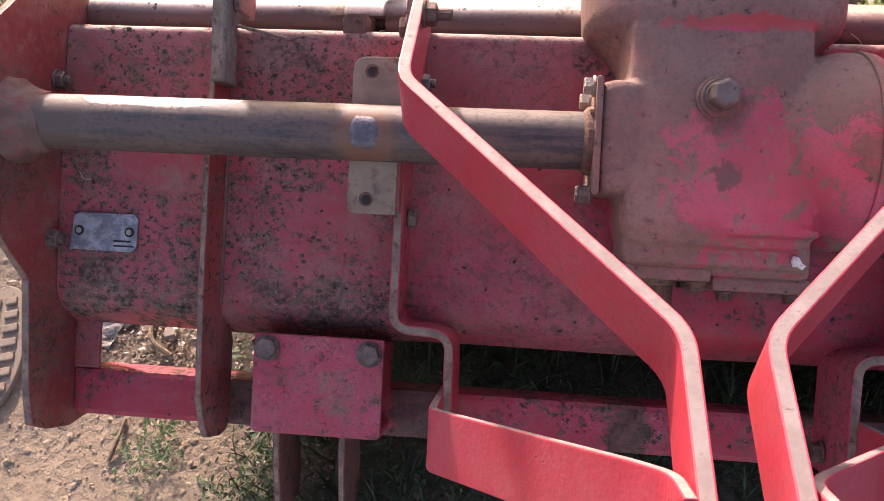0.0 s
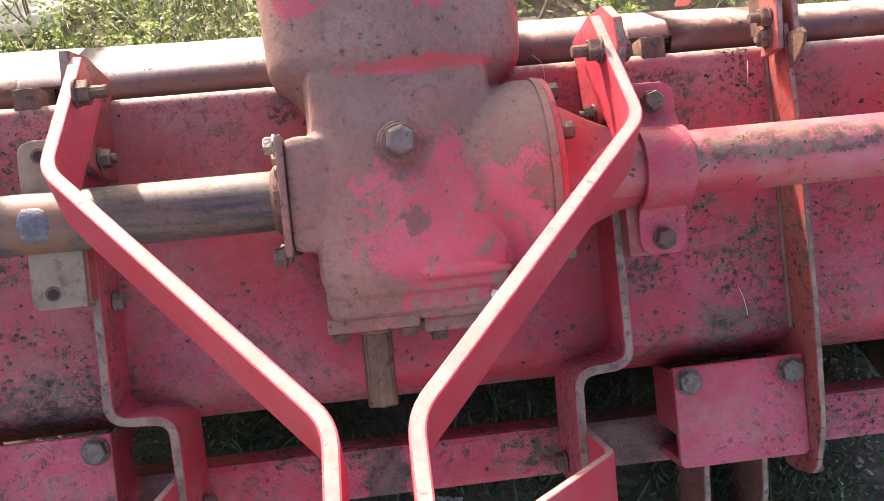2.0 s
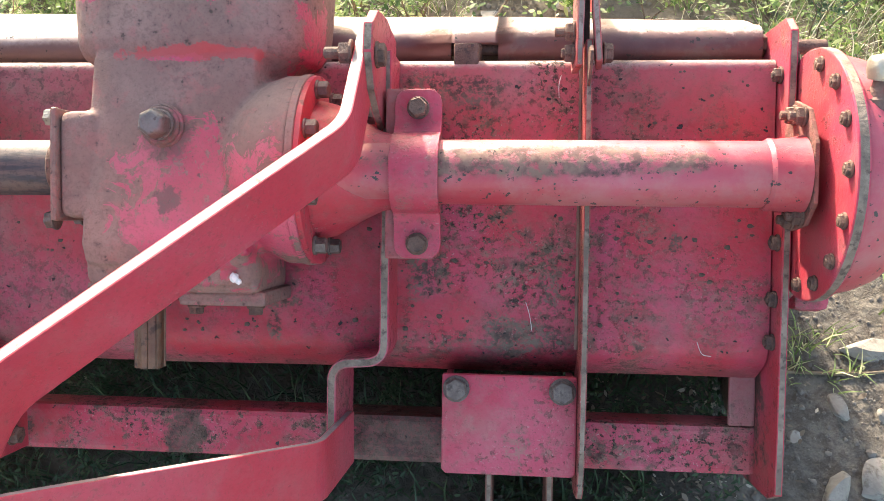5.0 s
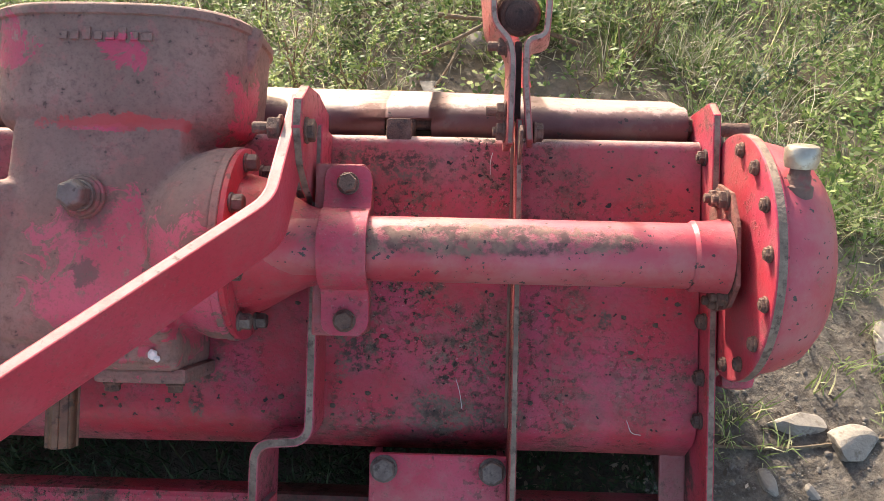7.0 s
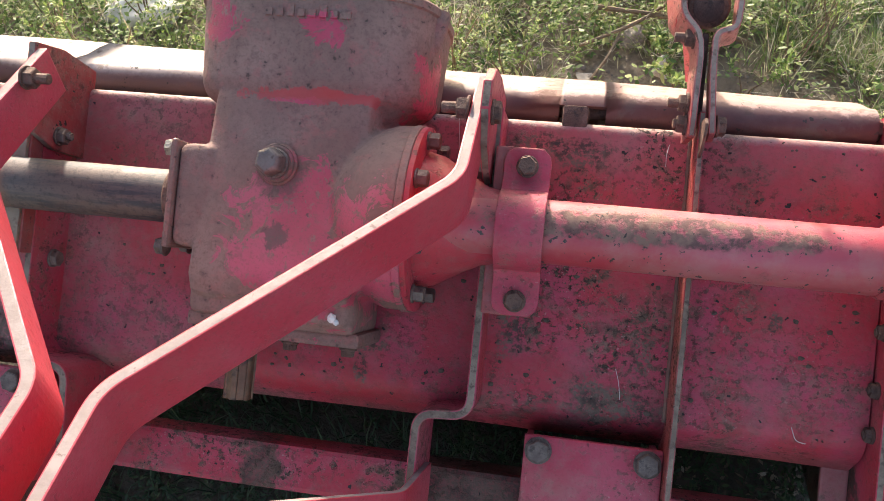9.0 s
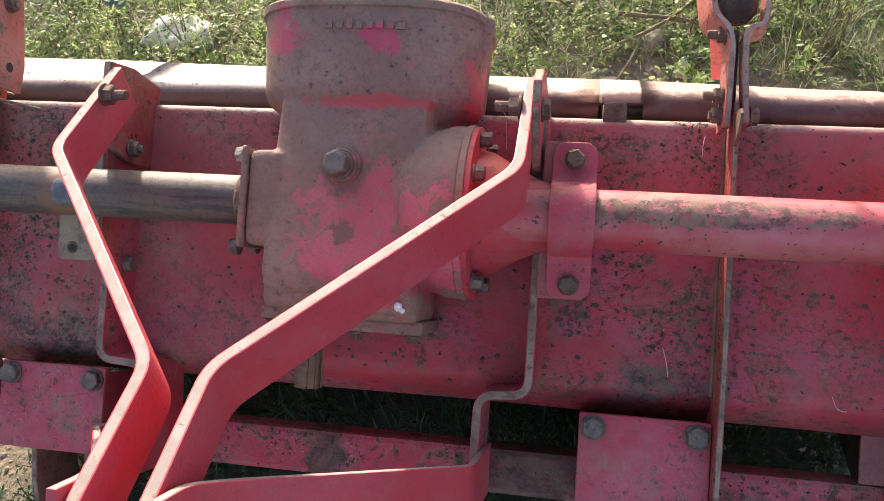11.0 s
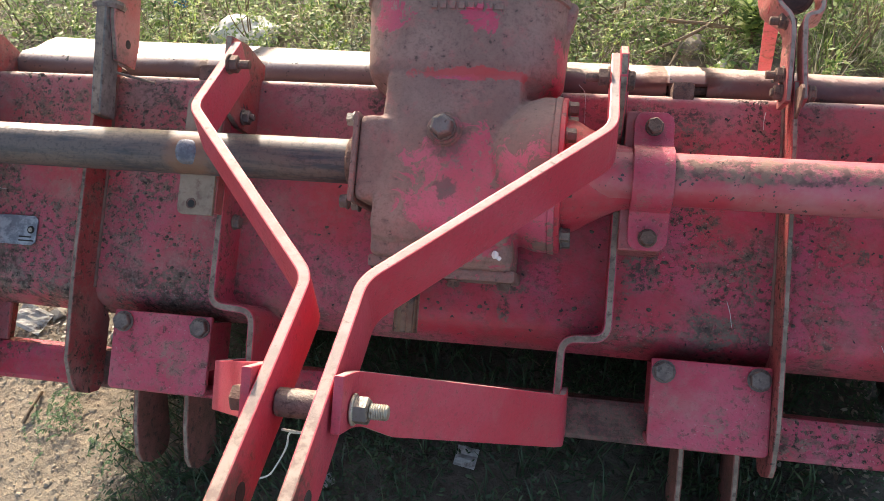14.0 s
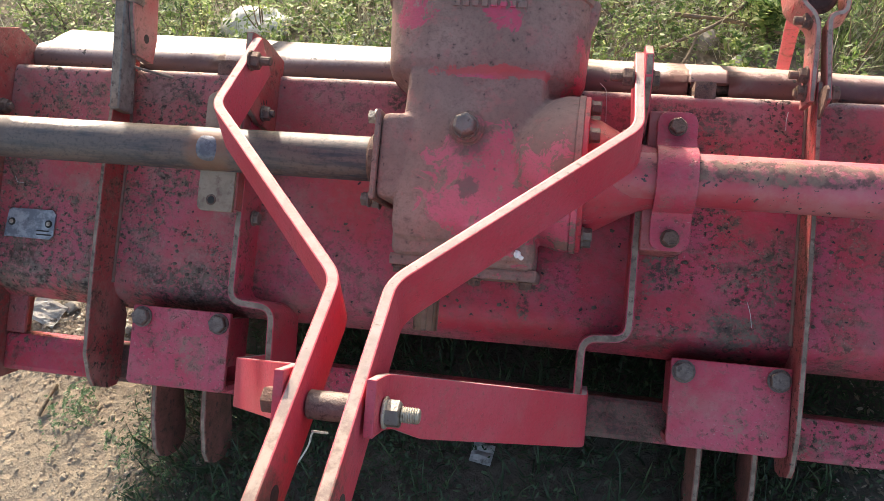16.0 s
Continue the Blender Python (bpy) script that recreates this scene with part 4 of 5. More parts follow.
# ---- mast ----
W = Vector((0, -0.0405, -0.0440))
for s in (-1, 1):
    mast_knee, mast_top = Vector((CX + s * 0.0285, 0.086, 0.4025)), Vector((CX + s * 0.0285 - 0.002, -0.177, 0.648))
    path = bend([(CX + s * 0.263, 0.414, 0.110), (CX + s * 0.263, 0.2935, 0.2185), mast_knee, mast_top], 0.018, 6)
    bar = part("mast_bar", ribbon(path, W, 0.0125, 0.0016), CLEAN, tiller, "bent red flat bar, worn edges paled as sunlit", edge=PALE_EDGE)
    for d in (0.62, 0.80):
        c = mast_knee.lerp(mast_top, d) + W * 0.55
        # uncut bar: a black disc paints the hole's shaded depth
        part("bar_hole", rod(c - XP * 0.0068, c + XP * 0.0068, 0.0095, 24, 0.0003), BLACK, bar, "black disc for a through hole")
    # foot plate behind the bar's end
    x = CX + s * 0.273
    o = [(0.415, -0.01), (0.425, 0.06), (0.42, 0.12), (0.40, 0.152), (0.37, 0.158), (0.335, 0.135), (0.315, 0.10), (0.30, 0.06), (0.297, -0.01)]
    if s < 0:
        o = [(y, min(z, 0.115)) for y, z in o if y != 0.37]
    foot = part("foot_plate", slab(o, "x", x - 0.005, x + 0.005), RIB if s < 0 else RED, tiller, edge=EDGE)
    inner = XP * -s
    bolt((CX + s * 0.256, 0.371, 0.143), inner, 0.021, 0.014, parent=bar, mat=RUSTY, stud=0.016)
    bolt((x + s * 0.005, 0.371, 0.132 if s > 0 else 0.09), -inner, 0.021, 0.010, parent=foot, mat=RUSTY)
    bolt((x - s * 0.005, 0.318, 0.055), inner, 0.018, 0.012, parent=foot, mat=STEEL, stud=0.006)
    # bent strip that stands on the hood and reaches over the beam
    sx = 0.2835 if s < 0 else 0.2785
    strip = [(CX + s * sx, 0.39, 0.066), (CX + s * sx, 0.04, 0.068), (CX + s * 0.219, 0.036, 0.068), (CX + s * 0.217, -0.104, 0.062)]
    b = bend(strip, 0.020, 6)
    edge_strip = part("bent_strip", ribbon(b, (0, 0, -0.105), 0.0105, 0.0016), RED, tiller, "red bent strip with bare grey edge", edge=EDGE)
    bolt((CX + s * 0.211, -0.08, -0.005), inner, 0.02, 0.012, parent=edge_strip, mat=RUSTY)
    if s < 0:
        bolt((CX - 0.277, 0.165, 0.028), XP, 0.018, 0.010, parent=edge_strip, mat=STEEL)
    # front brace from the pin down to the strip
    brace = [(CX + s * 0.0415, 0.0, 0.500), (CX + s * 0.042, 0.002, 0.455), (CX + s * 0.060, -0.002, 0.415), (CX + s * 0.226, -0.030, 0.150), (CX + s * 0.2275, -0.033, 0.0)]
    b = bend(brace, 0.016, 5)
    part("brace", ribbon(b, (0, -0.064, -0.004), 0.009, 0.0014, widths=[0.78 if p.z > 0.44 else 1.0 if p.z < 0.38 else 1.0 - 0.22 * (p.z - 0.38) / 0.06 for p in b]), CLEAN, tiller, "plain red brace strap", edge=PALE_EDGE)
# top pin with its washer and nut
PY, PZ = -0.031, 0.468
pin = part("top_pin", rod((CX - 0.056, PY, PZ), (CX + 0.072, PY, PZ), 0.0065, 28), STEEL, tiller, smooth=True)
part("spacer", rod((CX - 0.0215, PY, PZ), (CX + 0.0205, PY, PZ), 0.0132, 32, 0.001), STEEL, pin, "greasy dark spacer sleeve", smooth=True)
part("washer", rod((CX + 0.0475, PY, PZ), (CX + 0.0505, PY, PZ), 0.0145, 28, 0.0008), ZINC, pin)
bm = lathe((CX + 0.0505, PY, PZ), (CX + 0.066, PY, PZ), [(0, 0.0128), (0.011, 0.0128), (0.0125, 0.0108)], 6, None, 0.2)
part("nut", bm, PLUG, pin, "dusty hexagon nut with rust")
bm = rod((CX + 0.062, PY, PZ), (CX + 0.080, PY, PZ), 0.0066, 24, 0.001)
for k in range(7):
    x = CX + 0.0630 + k * 0.0022
    bm = lathe((x, PY, PZ), (x + 0.002, PY, PZ), [(0, 0.0066), (0.001, 0.0075), (0.002, 0.0066)], 24, bm)
part("thread", bm, ZINC, pin, "pale threaded end")
bm = lathe((CX - 0.064, PY, PZ), (CX - 0.052, PY, PZ), [(0, 0.0112), (0.002, 0.0128), (0.012, 0.0128)], 6, None, 0.5)
part("bolt_head", bm, RUSTY, pin)

# ---- end case on the far side plate ----
EC = Vector((0.7135, 0.253, 0.066))
o = [(EC.y + 0.134 * math.cos(a), EC.z + 0.134 * math.sin(a)) for a in [math.radians(-20 + 220 * k / 34) for k in range(35)]]
o += [(0.095, -0.05), (0.085, -0.24), (0.13, -0.31), (0.27, -0.31), (0.36, -0.22)]
case = part("case_plate", slab(o, "x", EC.x, EC.x + 0.012, 0.002), RED, tiller, "red flange plate with worn rim", edge=EDGE)
bm = lathe(EC + Vector((0.012, 0, 0)), EC + Vector((0.09, 0, 0)), [(0, 0.127), (0.004, 0.128), (0.026, 0.123), (0.046, 0.114), (0.060, 0.098), (0.068, 0.072), (0.071, 0.04)], 56)
part("case_cover", bm, TUBE, case, "rounded red cover", smooth=True)
o = [(0.10, 0.0), (0.095, -0.24), (0.14, -0.30), (0.26, -0.30), (0.35, -0.22), (0.37, 0.02)]
part("chain_case", slab(o, "x", EC.x + 0.0125, EC.x + 0.055, 0.012), RED, case)
for k, a in enumerate((18, 42, 66, 90, 114, 138, 162, 186)):
    a = math.radians(a)
    bolt((EC.x, EC.y + 0.118 * math.cos(a), EC.z + 0.118 * math.sin(a)), XM, 0.0125, 0.0065, parent=case, mat=RUSTY, stud=0.001)
bolt((EC.x, 0.385, 0.03), XM, 0.0125, 0.0065, parent=case, mat=RUSTY, stud=0.001)
o = [(0.252 + 0.03, 0.138), (0.252 - 0.03, 0.138), (0.252 - 0.052, 0.112), (0.252 - 0.058, 0.07), (0.252 - 0.05, 0.045), (0.252 + 0.05, 0.045), (0.252 + 0.08, 0.075), (0.252 + 0.066, 0.118)]
collar = part("tube_flange", slab(o, "x", 0.697, 0.7015, 0.001), RUST_RED, tiller, "rusty bearing flange")
for y, z in ((0.252 + 0.06, 0.106), (0.252 - 0.042, 0.104), (0.252 + 0.064, 0.078), (0.252 - 0.046, 0.076)):
    bolt((0.697, y, z), XM, 0.017, 0.010, parent=collar, mat=RUSTY, stud=0.006)
bm = lathe((0.745, 0.296, 0.160), (0.745, 0.356, 0.178), [(0, 0.015), (0.026, 0.014), (0.028, 0.011), (0.036, 0.011), (0.038, 0.0095), (0.054, 0.0095)], 32)
neck = part("filler_neck", bm, MUDDY_RED, case, "dark filler neck", smooth=True)
bm = lathe((0.745, 0.337, 0.1723), (0.745, 0.359, 0.179), [(0, 0.010), (0.001, 0.0145), (0.008, 0.0165), (0.018, 0.0165), (0.0215, 0.0145), (0.023, 0.010)], 36)
part("filler_cap", bm, CAP, neck, "pale metal filler cap", smooth=True)

# ---- trailing board hinged behind the hood ----
prof = [(0.418 + 0.026 * math.cos(math.radians(a)), -0.062 + 0.026 * math.sin(math.radians(a))) for a in (215, 190, 165, 140, 115, 90, 65, 40, 15)]
# unseen lower end reaches the ground to block sun from underneath
prof += [(0.455, -0.078), (0.474, -0.103), (0.490, -0.128), (0.498, -0.17), (0.496, -0.25), (0.488, -0.36), (0.478, -0.48), (0.468, -0.605)]
def board_part(x0, x1):
    out = bmesh.new()
    cols = [[out.verts.new((x, y + 0.003 * noise.noise((x * 4, 2, 0)) - max(0.0, y - 0.443) * 0.35 * (x + 0.74), z)) for y, z in prof + [(y - 0.002, z - 0.006) for y, z in prof[::-1]]] for x in [x0 + (x1 - x0) * k / 12 for k in range(13)]]
    n = len(cols[0])
    for a, b in zip(cols, cols[1:]):
        for k in range(n):
            out.faces.new((a[k], a[(k + 1) % n], b[(k + 1) % n], b[k]))
    out.faces.new(cols[0][::-1])
    out.faces.new(cols[-1])
    return out


bm = board_part(-0.74, -0.402)
for x0, x1 in ((-0.348, 0.322), (0.380, 0.695)):
    bm = join(bm, board_part(x0, x1))
for x0, x1 in ((-0.402, -0.348), (0.322, 0.380)):
    keep, prof = prof, prof[5:]
    bm = join(bm, board_part(x0, x1))
    prof = keep
bmesh.ops.remove_doubles(bm, verts=bm.verts, dist=0.0002)
board = part("trailing_board", bm, BOARD, tiller, "dusty trailing board, rolled edge, sun and shade put in its colour", smooth=True)
part("hinge_rod", rod((-0.73, 0.416, -0.058), (0.775, 0.416, -0.058), 0.009, 20), RUSTY, board, smooth=True)
for x in (-0.374, 0.348):
    bm = rod((x - 0.022, 0.416, -0.057), (x + 0.012, 0.416, -0.057), 0.019, 28, 0.002)
    bm = box((x - 0.02, 0.385, -0.055), (x + 0.01, 0.412, -0.002), 0.003, bm)
    part("hinge_lug", bm, RUSTY, board, smooth=True)
part("hinge_nut", lathe((0.690, 0.418, -0.058), (0.708, 0.418, -0.058), [(0, 0.014), (0.016, 0.014), (0.018, 0.012)], 6), RUSTY, board)
for x in (-0.575, -0.535, -0.47, -0.44):
    part("dark_speck", chip(Vector((x, 0.443, -0.058)), 0.005), BLACK, board)

# ---- spring links at the back ----
def link_strip(path, width, thick, name="link_plate", parent=tiller, mat=None):
    return part(name, ribbon(bend(path, 0.012, 4), width, thick), mat or RED, parent, edge=EDGE)


def side_link(path, width, depths):
    line = bend(path, 0.012, 4)
    lo, hi = path[0][1], path[-1][1]
    k = [depths[0] + (depths[1] - depths[0]) * min(1, max(0, ((p.y - lo) / (hi - lo) - 0.45) * 3)) for p in line]
    return part("link_plate", ribbon(line, width, 0.0075, widths=k), LINK, tiller, edge=DUSTY_EDGE)


link = side_link([(0.4725, 0.375, 0.050), (0.4735, 0.47, 0.058), (0.470, 0.492, 0.056), (0.452, 0.512, 0.052), (0.447, 0.60, 0.036)], (-0.004, -0.004, -0.040), (0.9, 2.0))
other = side_link([(0.4945, 0.38, 0.048), (0.4880, 0.45, 0.058), (0.4890, 0.494, 0.052), (0.511, 0.500, 0.046), (0.514, 0.525, 0.040), (0.518, 0.60, 0.030)], (0.003, -0.004, -0.040), (0.9, 1.4))
o = [(0.346, 0.030), (0.356, 0.060), (0.372, 0.080), (0.384, 0.085), (0.391, 0.078), (0.392, 0.055), (0.386, 0.030)]
tongue = part("latch_tongue", slab(o, "x", 0.4812, 0.4848, 0.0012), RUSTY, tiller, "dark rusty latch tongue")
for y, z in ((0.392, 0.03), (0.415, 0.034), (0.488, 0.04)):
    bolt((0.468, y, z), XM, 0.019, 0.011, parent=link, mat=RUSTY, stud=0.012 if y > 0.41 else 0.004)
bolt((0.500, 0.392, 0.03), XP, 0.019, 0.011, parent=other, mat=RUSTY)
bm = rod((0.482, 0.530, 0.020), (0.482, 0.575, -0.06), 0.025, 36, 0.003)
barrel = part("spring_barrel", bm, RUSTY, tiller, "rusty spring barrel", smooth=True)
# dark disc on the solid barrel stands for its shaded bore
part("barrel_bore", rod((0.482, 0.5295, 0.0208), (0.482, 0.5340, 0.0130), 0.0175, 32, 0.0005), DARK_BOLT, barrel)
# added dark block in place of the shade between the link plates
part("spacer_block", box((0.4775, 0.405, -0.03), (0.4855, 0.500, 0.022), 0.002), DARK_BOLT, link, "dark block added for the shade between the plates")
part("spring_rod", rod((0.483, 0.536, 0.012), (0.485, 0.60, 0.05), 0.008, 20, 0.001), STEEL, barrel, smooth=True)
part("link_cheek", rod((0.4465, 0.535, 0.012), (0.4515, 0.535, 0.012), 0.030, 32, 0.002), RED, link)
stay = link_strip([(0.452, 0.545, -0.01), (0.478, 0.540, -0.17), (0.504, 0.530, -0.327)], (0.022, 0, 0.003), 0.006, "stay")
left_bar = part("link_bar", ribbon([(-0.523, 0.312, 0.060), (-0.522, 0.50, 0.078), (-0.521, 0.66, 0.092)], (0, 0, -0.04), 0.017, 0.003), GREY_MUD, tiller, "grey dirt-caked steel bar", edge=EDGE)
o = [(0.40, -0.005), (0.40, 0.045), (0.46, 0.066), (0.62, 0.085), (0.66, 0.075), (0.66, 0.02), (0.55, 0.005), (0.44, -0.01)]
left_link = part("link_plate", slab(o, "x", -0.513, -0.505), LINK, tiller, edge=EDGE)
bolt((-0.505, 0.52, 0.032), XP, 0.019, 0.011, parent=left_link, mat=RUSTY, stud=0.004)
# black disc drawn for the hole's shade, nothing is cut
part("bolt_hole", rod((-0.5055, 0.432, 0.022), (-0.5045, 0.432, 0.022), 0.007, 20, 0.0002), BLACK, left_link)
part("tie_band", lathe((-0.5225, 0.475, 0.055), (-0.5223, 0.487, 0.056), [(0, 0.023), (0.006, 0.025), (0.012, 0.023)], 20), STEEL, left_bar)
wire = bend([(-0.545, 0.392, 0.03), (-0.52, 0.385, 0.035), (-0.49, 0.381, 0.02), (-0.46, 0.376, 0.008)], 0.02)
bm = sweep(wire, 0.0022, 8, 0.3)
part("wire", bm, MUD, left_link, "dirty twisted wire")
bm = lathe((-0.546, 0.40, -0.02), (-0.546, 0.407, -0.02), [(0, 0.012), (0.0035, 0.0155), (0.007, 0.012)], 20)
part("wire_loop", bm, STEEL, left_link)

# ---- nameplate ----
o = [(-0.725, 0.108), (-0.645, 0.1075), (-0.6385, 0.113), (-0.6375, 0.148), (-0.643, 0.1545), (-0.716, 0.1545), (-0.721, 0.150)]
nameplate = part("nameplate", slab(o, "z", 0.0015, 0.0042, 0.0006), NAMEPLATE, tiller, "scratched grey metal nameplate")
for x in (-0.713, -0.648):
    part("washer", rod((x, 0.132, 0.004), (x, 0.132, 0.0054), 0.0062, 20, 0.0005), BLACK, nameplate)
    part("rivet", rod((x, 0.132, 0.005), (x, 0.132, 0.0074), 0.0036, 16, 0.001), ZINC, nameplate)
for k, (y, w) in enumerate(((0.1205, 0.022), (0.1145, 0.026))):
    part("text_bar", box((-0.668, y - 0.0011, 0.0041), (-0.668 + w, y + 0.0011, 0.0047), 0.0001), BLACK, nameplate)

# ---- rotor under the hood ----
rotor = part("rotor", rod((-0.70, 0.20, -0.20), (0.69, 0.20, -0.20), 0.04, 24), DULL, tiller, "dark red rotor with bent blades")
for k in range(14):
    a = k * 2.4
    x = -0.62 + k * 0.094
    c, q = Vector((x, 0.20, -0.20)), Vector((0, math.cos(a), math.sin(a)))
    side = 0.05 if k % 2 else -0.05
    part("blade", ribbon(bend([c + q * 0.035, c + q * 0.17, c + q * 0.175 + XP * side], 0.025), q.cross(XP) * 0.05, 0.007), MUD, rotor)

# ---- the yard round the tiller ----
def ribs_of_leaf(bm, base, way, up, length, width, segments=2):
    """One bent leaf blade as a narrow strip."""
    side = way.cross(up)
    if side.length < 1e-4:
        side = Vector((1, 0, 0))
    side.normalize()
    prev = None
    for k in range(segments + 1):
        u = k / segments
        p = base + way * length * u + up * (length * 0.35 * math.sin(u * 2.2))
        w = width * math.sin(math.pi * (0.12 + 0.85 * u)) / 2
        row = (bm.verts.new(p - side * w), bm.verts.new(p + side * w))
        if prev:
            bm.faces.new((prev[0], prev[1], row[1], row[0]))
        prev = row


def blade(verts, faces, x, y, h, lean, turn, w):
    z = hill(x, y) - 0.003
    dx, dy = math.cos(turn), math.sin(turn)
    sx, sy = -dy * w / 2, dx * w / 2
    n = len(verts)
    verts += [(x - sx, y - sy, z), (x + sx, y + sy, z),
              (x + dx * lean * 0.35 + sx * 0.8, y + dy * lean * 0.35 + sy * 0.8, z + h * 0.6), (x + dx * lean * 0.35 - sx * 0.8, y + dy * lean * 0.35 - sy * 0.8, z + h * 0.6),
              (x + dx * lean, y + dy * lean, z + h)]
    faces += [(n, n + 1, n + 2, n + 3), (n + 3, n + 2, n + 4)]


def stuff(name, verts, faces, mat, label, category):
    me = bpy.data.meshes.new(name)
    me.from_pydata(verts, [], faces)
    me.materials.append(mat)
    return tagged(new(name, me), label, category, kind="stuff")


rng = random.Random(7)


def leaflet(verts, faces, c, t, tilt, roll, length, wide=0.55):
    """One small pointed leaf lying near c."""
    u, v = Vector((math.cos(t), math.sin(t), tilt)) * length, Vector((-math.sin(t), math.cos(t), roll)) * length * wide
    n = len(verts)
    verts += [tuple(c - u), tuple(c + v * 0.9 - u * 0.2), tuple(c + v * 0.6 + u * 0.6), tuple(c + u), tuple(c - v * 0.6 + u * 0.6), tuple(c - v * 0.9 - u * 0.2)]
    faces.append((n, n + 1, n + 2, n + 3, n + 4, n + 5))


def behind():
    """A place behind the tiller, thinning out with distance."""
    while True:
        x, y = rng.gauss(0.1, 1.2), 0.5 + abs(rng.gauss(0, 0.95))
        if 0.2 < x < 0.85 and y < 0.97 + 0.14 * noise.noise((x * 5, 0, 3)) and rng.random() < 0.88:
            continue
        if y > 0.62 + 0.1 * noise.noise((x * 3, 0, 9)) or abs(x) > 0.85 + 0.2 * noise.noise((y * 4, 0, 6)):
            return x, y


def patch(x, y, scale, seed):
    return noise.noise((x * scale, y * scale, seed)) * 0.5 + 0.5


# grass in clumps of arching blades behind the tiller, thicker and greener beside its far end
verts, faces = [], []
dverts, dfaces = [], []
for k in range(4200):
    x, y = behind()
    rich = patch(x, y, 2.3, 11) * (1.25 if x > 0.6 else 0.8)
    if rng.random() > rich:
        continue
    tall, dry = rng.uniform(0.6, 1.3) * (1.25 if x > 0.6 else 1.0), rng.random() < (0.12 if x > 0.6 else 0.5)
    for i in range(rng.randint(16, 34)):
        px, py = x + rng.gauss(0, 0.016), y + rng.gauss(0, 0.016)
        turn = math.atan2(py - y, px - x) + rng.gauss(0, 0.7)
        h = rng.uniform(0.02, 0.06) * tall
        v, f = (dverts, dfaces) if dry or rng.random() < 0.18 else (verts, faces)
        blade(v, f, px, py, h, rng.uniform(0.015, 0.065) * tall, turn, rng.uniform(0.0014, 0.0028))
# a litter of dry straw bits flat on the soil
for k in range(20000):
    x, y = behind()
    if rng.random() > patch(x, y, 3.1, 21) * (0.45 if x > 0.6 else 1.1):
        continue
    blade(dverts, dfaces, x, y, rng.uniform(0.003, 0.016), rng.uniform(0.02, 0.08), rng.uniform(0, 6.28), rng.uniform(0.0012, 0.003))
for k in range(260):  # lone tufts further out
    a, r = rng.uniform(0, 6.28), rng.uniform(1.6, 6.0)
    x, y = r * math.cos(a), r * math.sin(a)
    for i in range(20):
        px, py = x + rng.gauss(0, 0.02), y + rng.gauss(0, 0.02)
        blade(*((verts, faces) if k % 2 else (dverts, dfaces)), px, py, rng.uniform(0.02, 0.08), rng.uniform(0.02, 0.07), rng.uniform(0, 6.28), 0.003)
for k in range(260):
    x, y = 0.76 + abs(rng.gauss(0, 0.4)), rng.uniform(0.12, 0.62)
    if rng.random() < patch(x, y, 4, 31) - 0.2 + (0.3 if y > 0.3 else 0):
        for i in range(12):
            blade(verts, faces, x + rng.gauss(0, 0.01), y + rng.gauss(0, 0.01), rng.uniform(0.015, 0.05), rng.uniform(0.01, 0.045), rng.uniform(0, 6.28), rng.uniform(0.0018, 0.0034))
for k in range(1500):  # thin upright stalks
    x, y = behind()
    if rng.random() < patch(x, y, 2.6, 91) * 1.5 - 0.25:
        v, f = (verts, faces) if rng.random() < 0.55 else (dverts, dfaces)
        blade(v, f, x, y, rng.uniform(0.06, 0.20), rng.uniform(0.01, 0.09), rng.uniform(0, 6.28), rng.uniform(0.0016, 0.0026))
stuff("grass", verts, faces, GRASS, "short green grass tufts on dry soil", "grass")
stuff("dry_grass", dverts, dfaces, STRAW, "dry yellow grass and straw litter", "dry grass")

# low herbs: small leaves close to the ground
hv, hf = [], []
for k in range(17000):
    x, y = behind()
    dense = patch(x, y, 2.6, 2)
    if rng.random() > dense ** 3 * (1.2 if 0.25 < x < 0.6 and y < 1.0 else 2.6):
        continue
    top = rng.uniform(0.02, 0.085)
    for i in range(rng.randint(5, 11)):
        a, r, h = rng.uniform(0, 6.28), rng.uniform(0.003, 0.032), rng.uniform(0.006, top)
        c = Vector((x + r * math.cos(a), y + r * math.sin(a), hill(x, y) + h))
        leaflet(hv, hf, c, rng.uniform(0, 6.28), rng.uniform(-0.5, 0.7), rng.uniform(-0.5, 0.5), rng.uniform(0.0032, 0.0088), rng.uniform(0.35, 0.58))
# leafier herbs on short stalks, in drifts
for k in range(5200):
    x, y = behind()
    if rng.random() > patch(x, y, 2.6, 71) ** 3 * 4.0:
        continue
    top, size = rng.uniform(0.03, 0.12), rng.uniform(0.0035, 0.0095)
    for i in range(rng.randint(7, 16)):
        a, r, h = rng.uniform(0, 6.28), rng.uniform(0.004, 0.035), rng.uniform(0.25, 1.0) * top
        c = Vector((x + r * math.cos(a), y + r * math.sin(a), hill(x, y) + h))
        leaflet(hv, hf, c, a + rng.gauss(0, 0.5), rng.uniform(-0.6, 0.5), rng.uniform(-0.5, 0.5), size * rng.uniform(0.6, 1.2), rng.uniform(0.40, 0.62))
stuff("ground_herbs", hv, hf, LEAF, "yellow-green herbs with small leaves", "weeds")

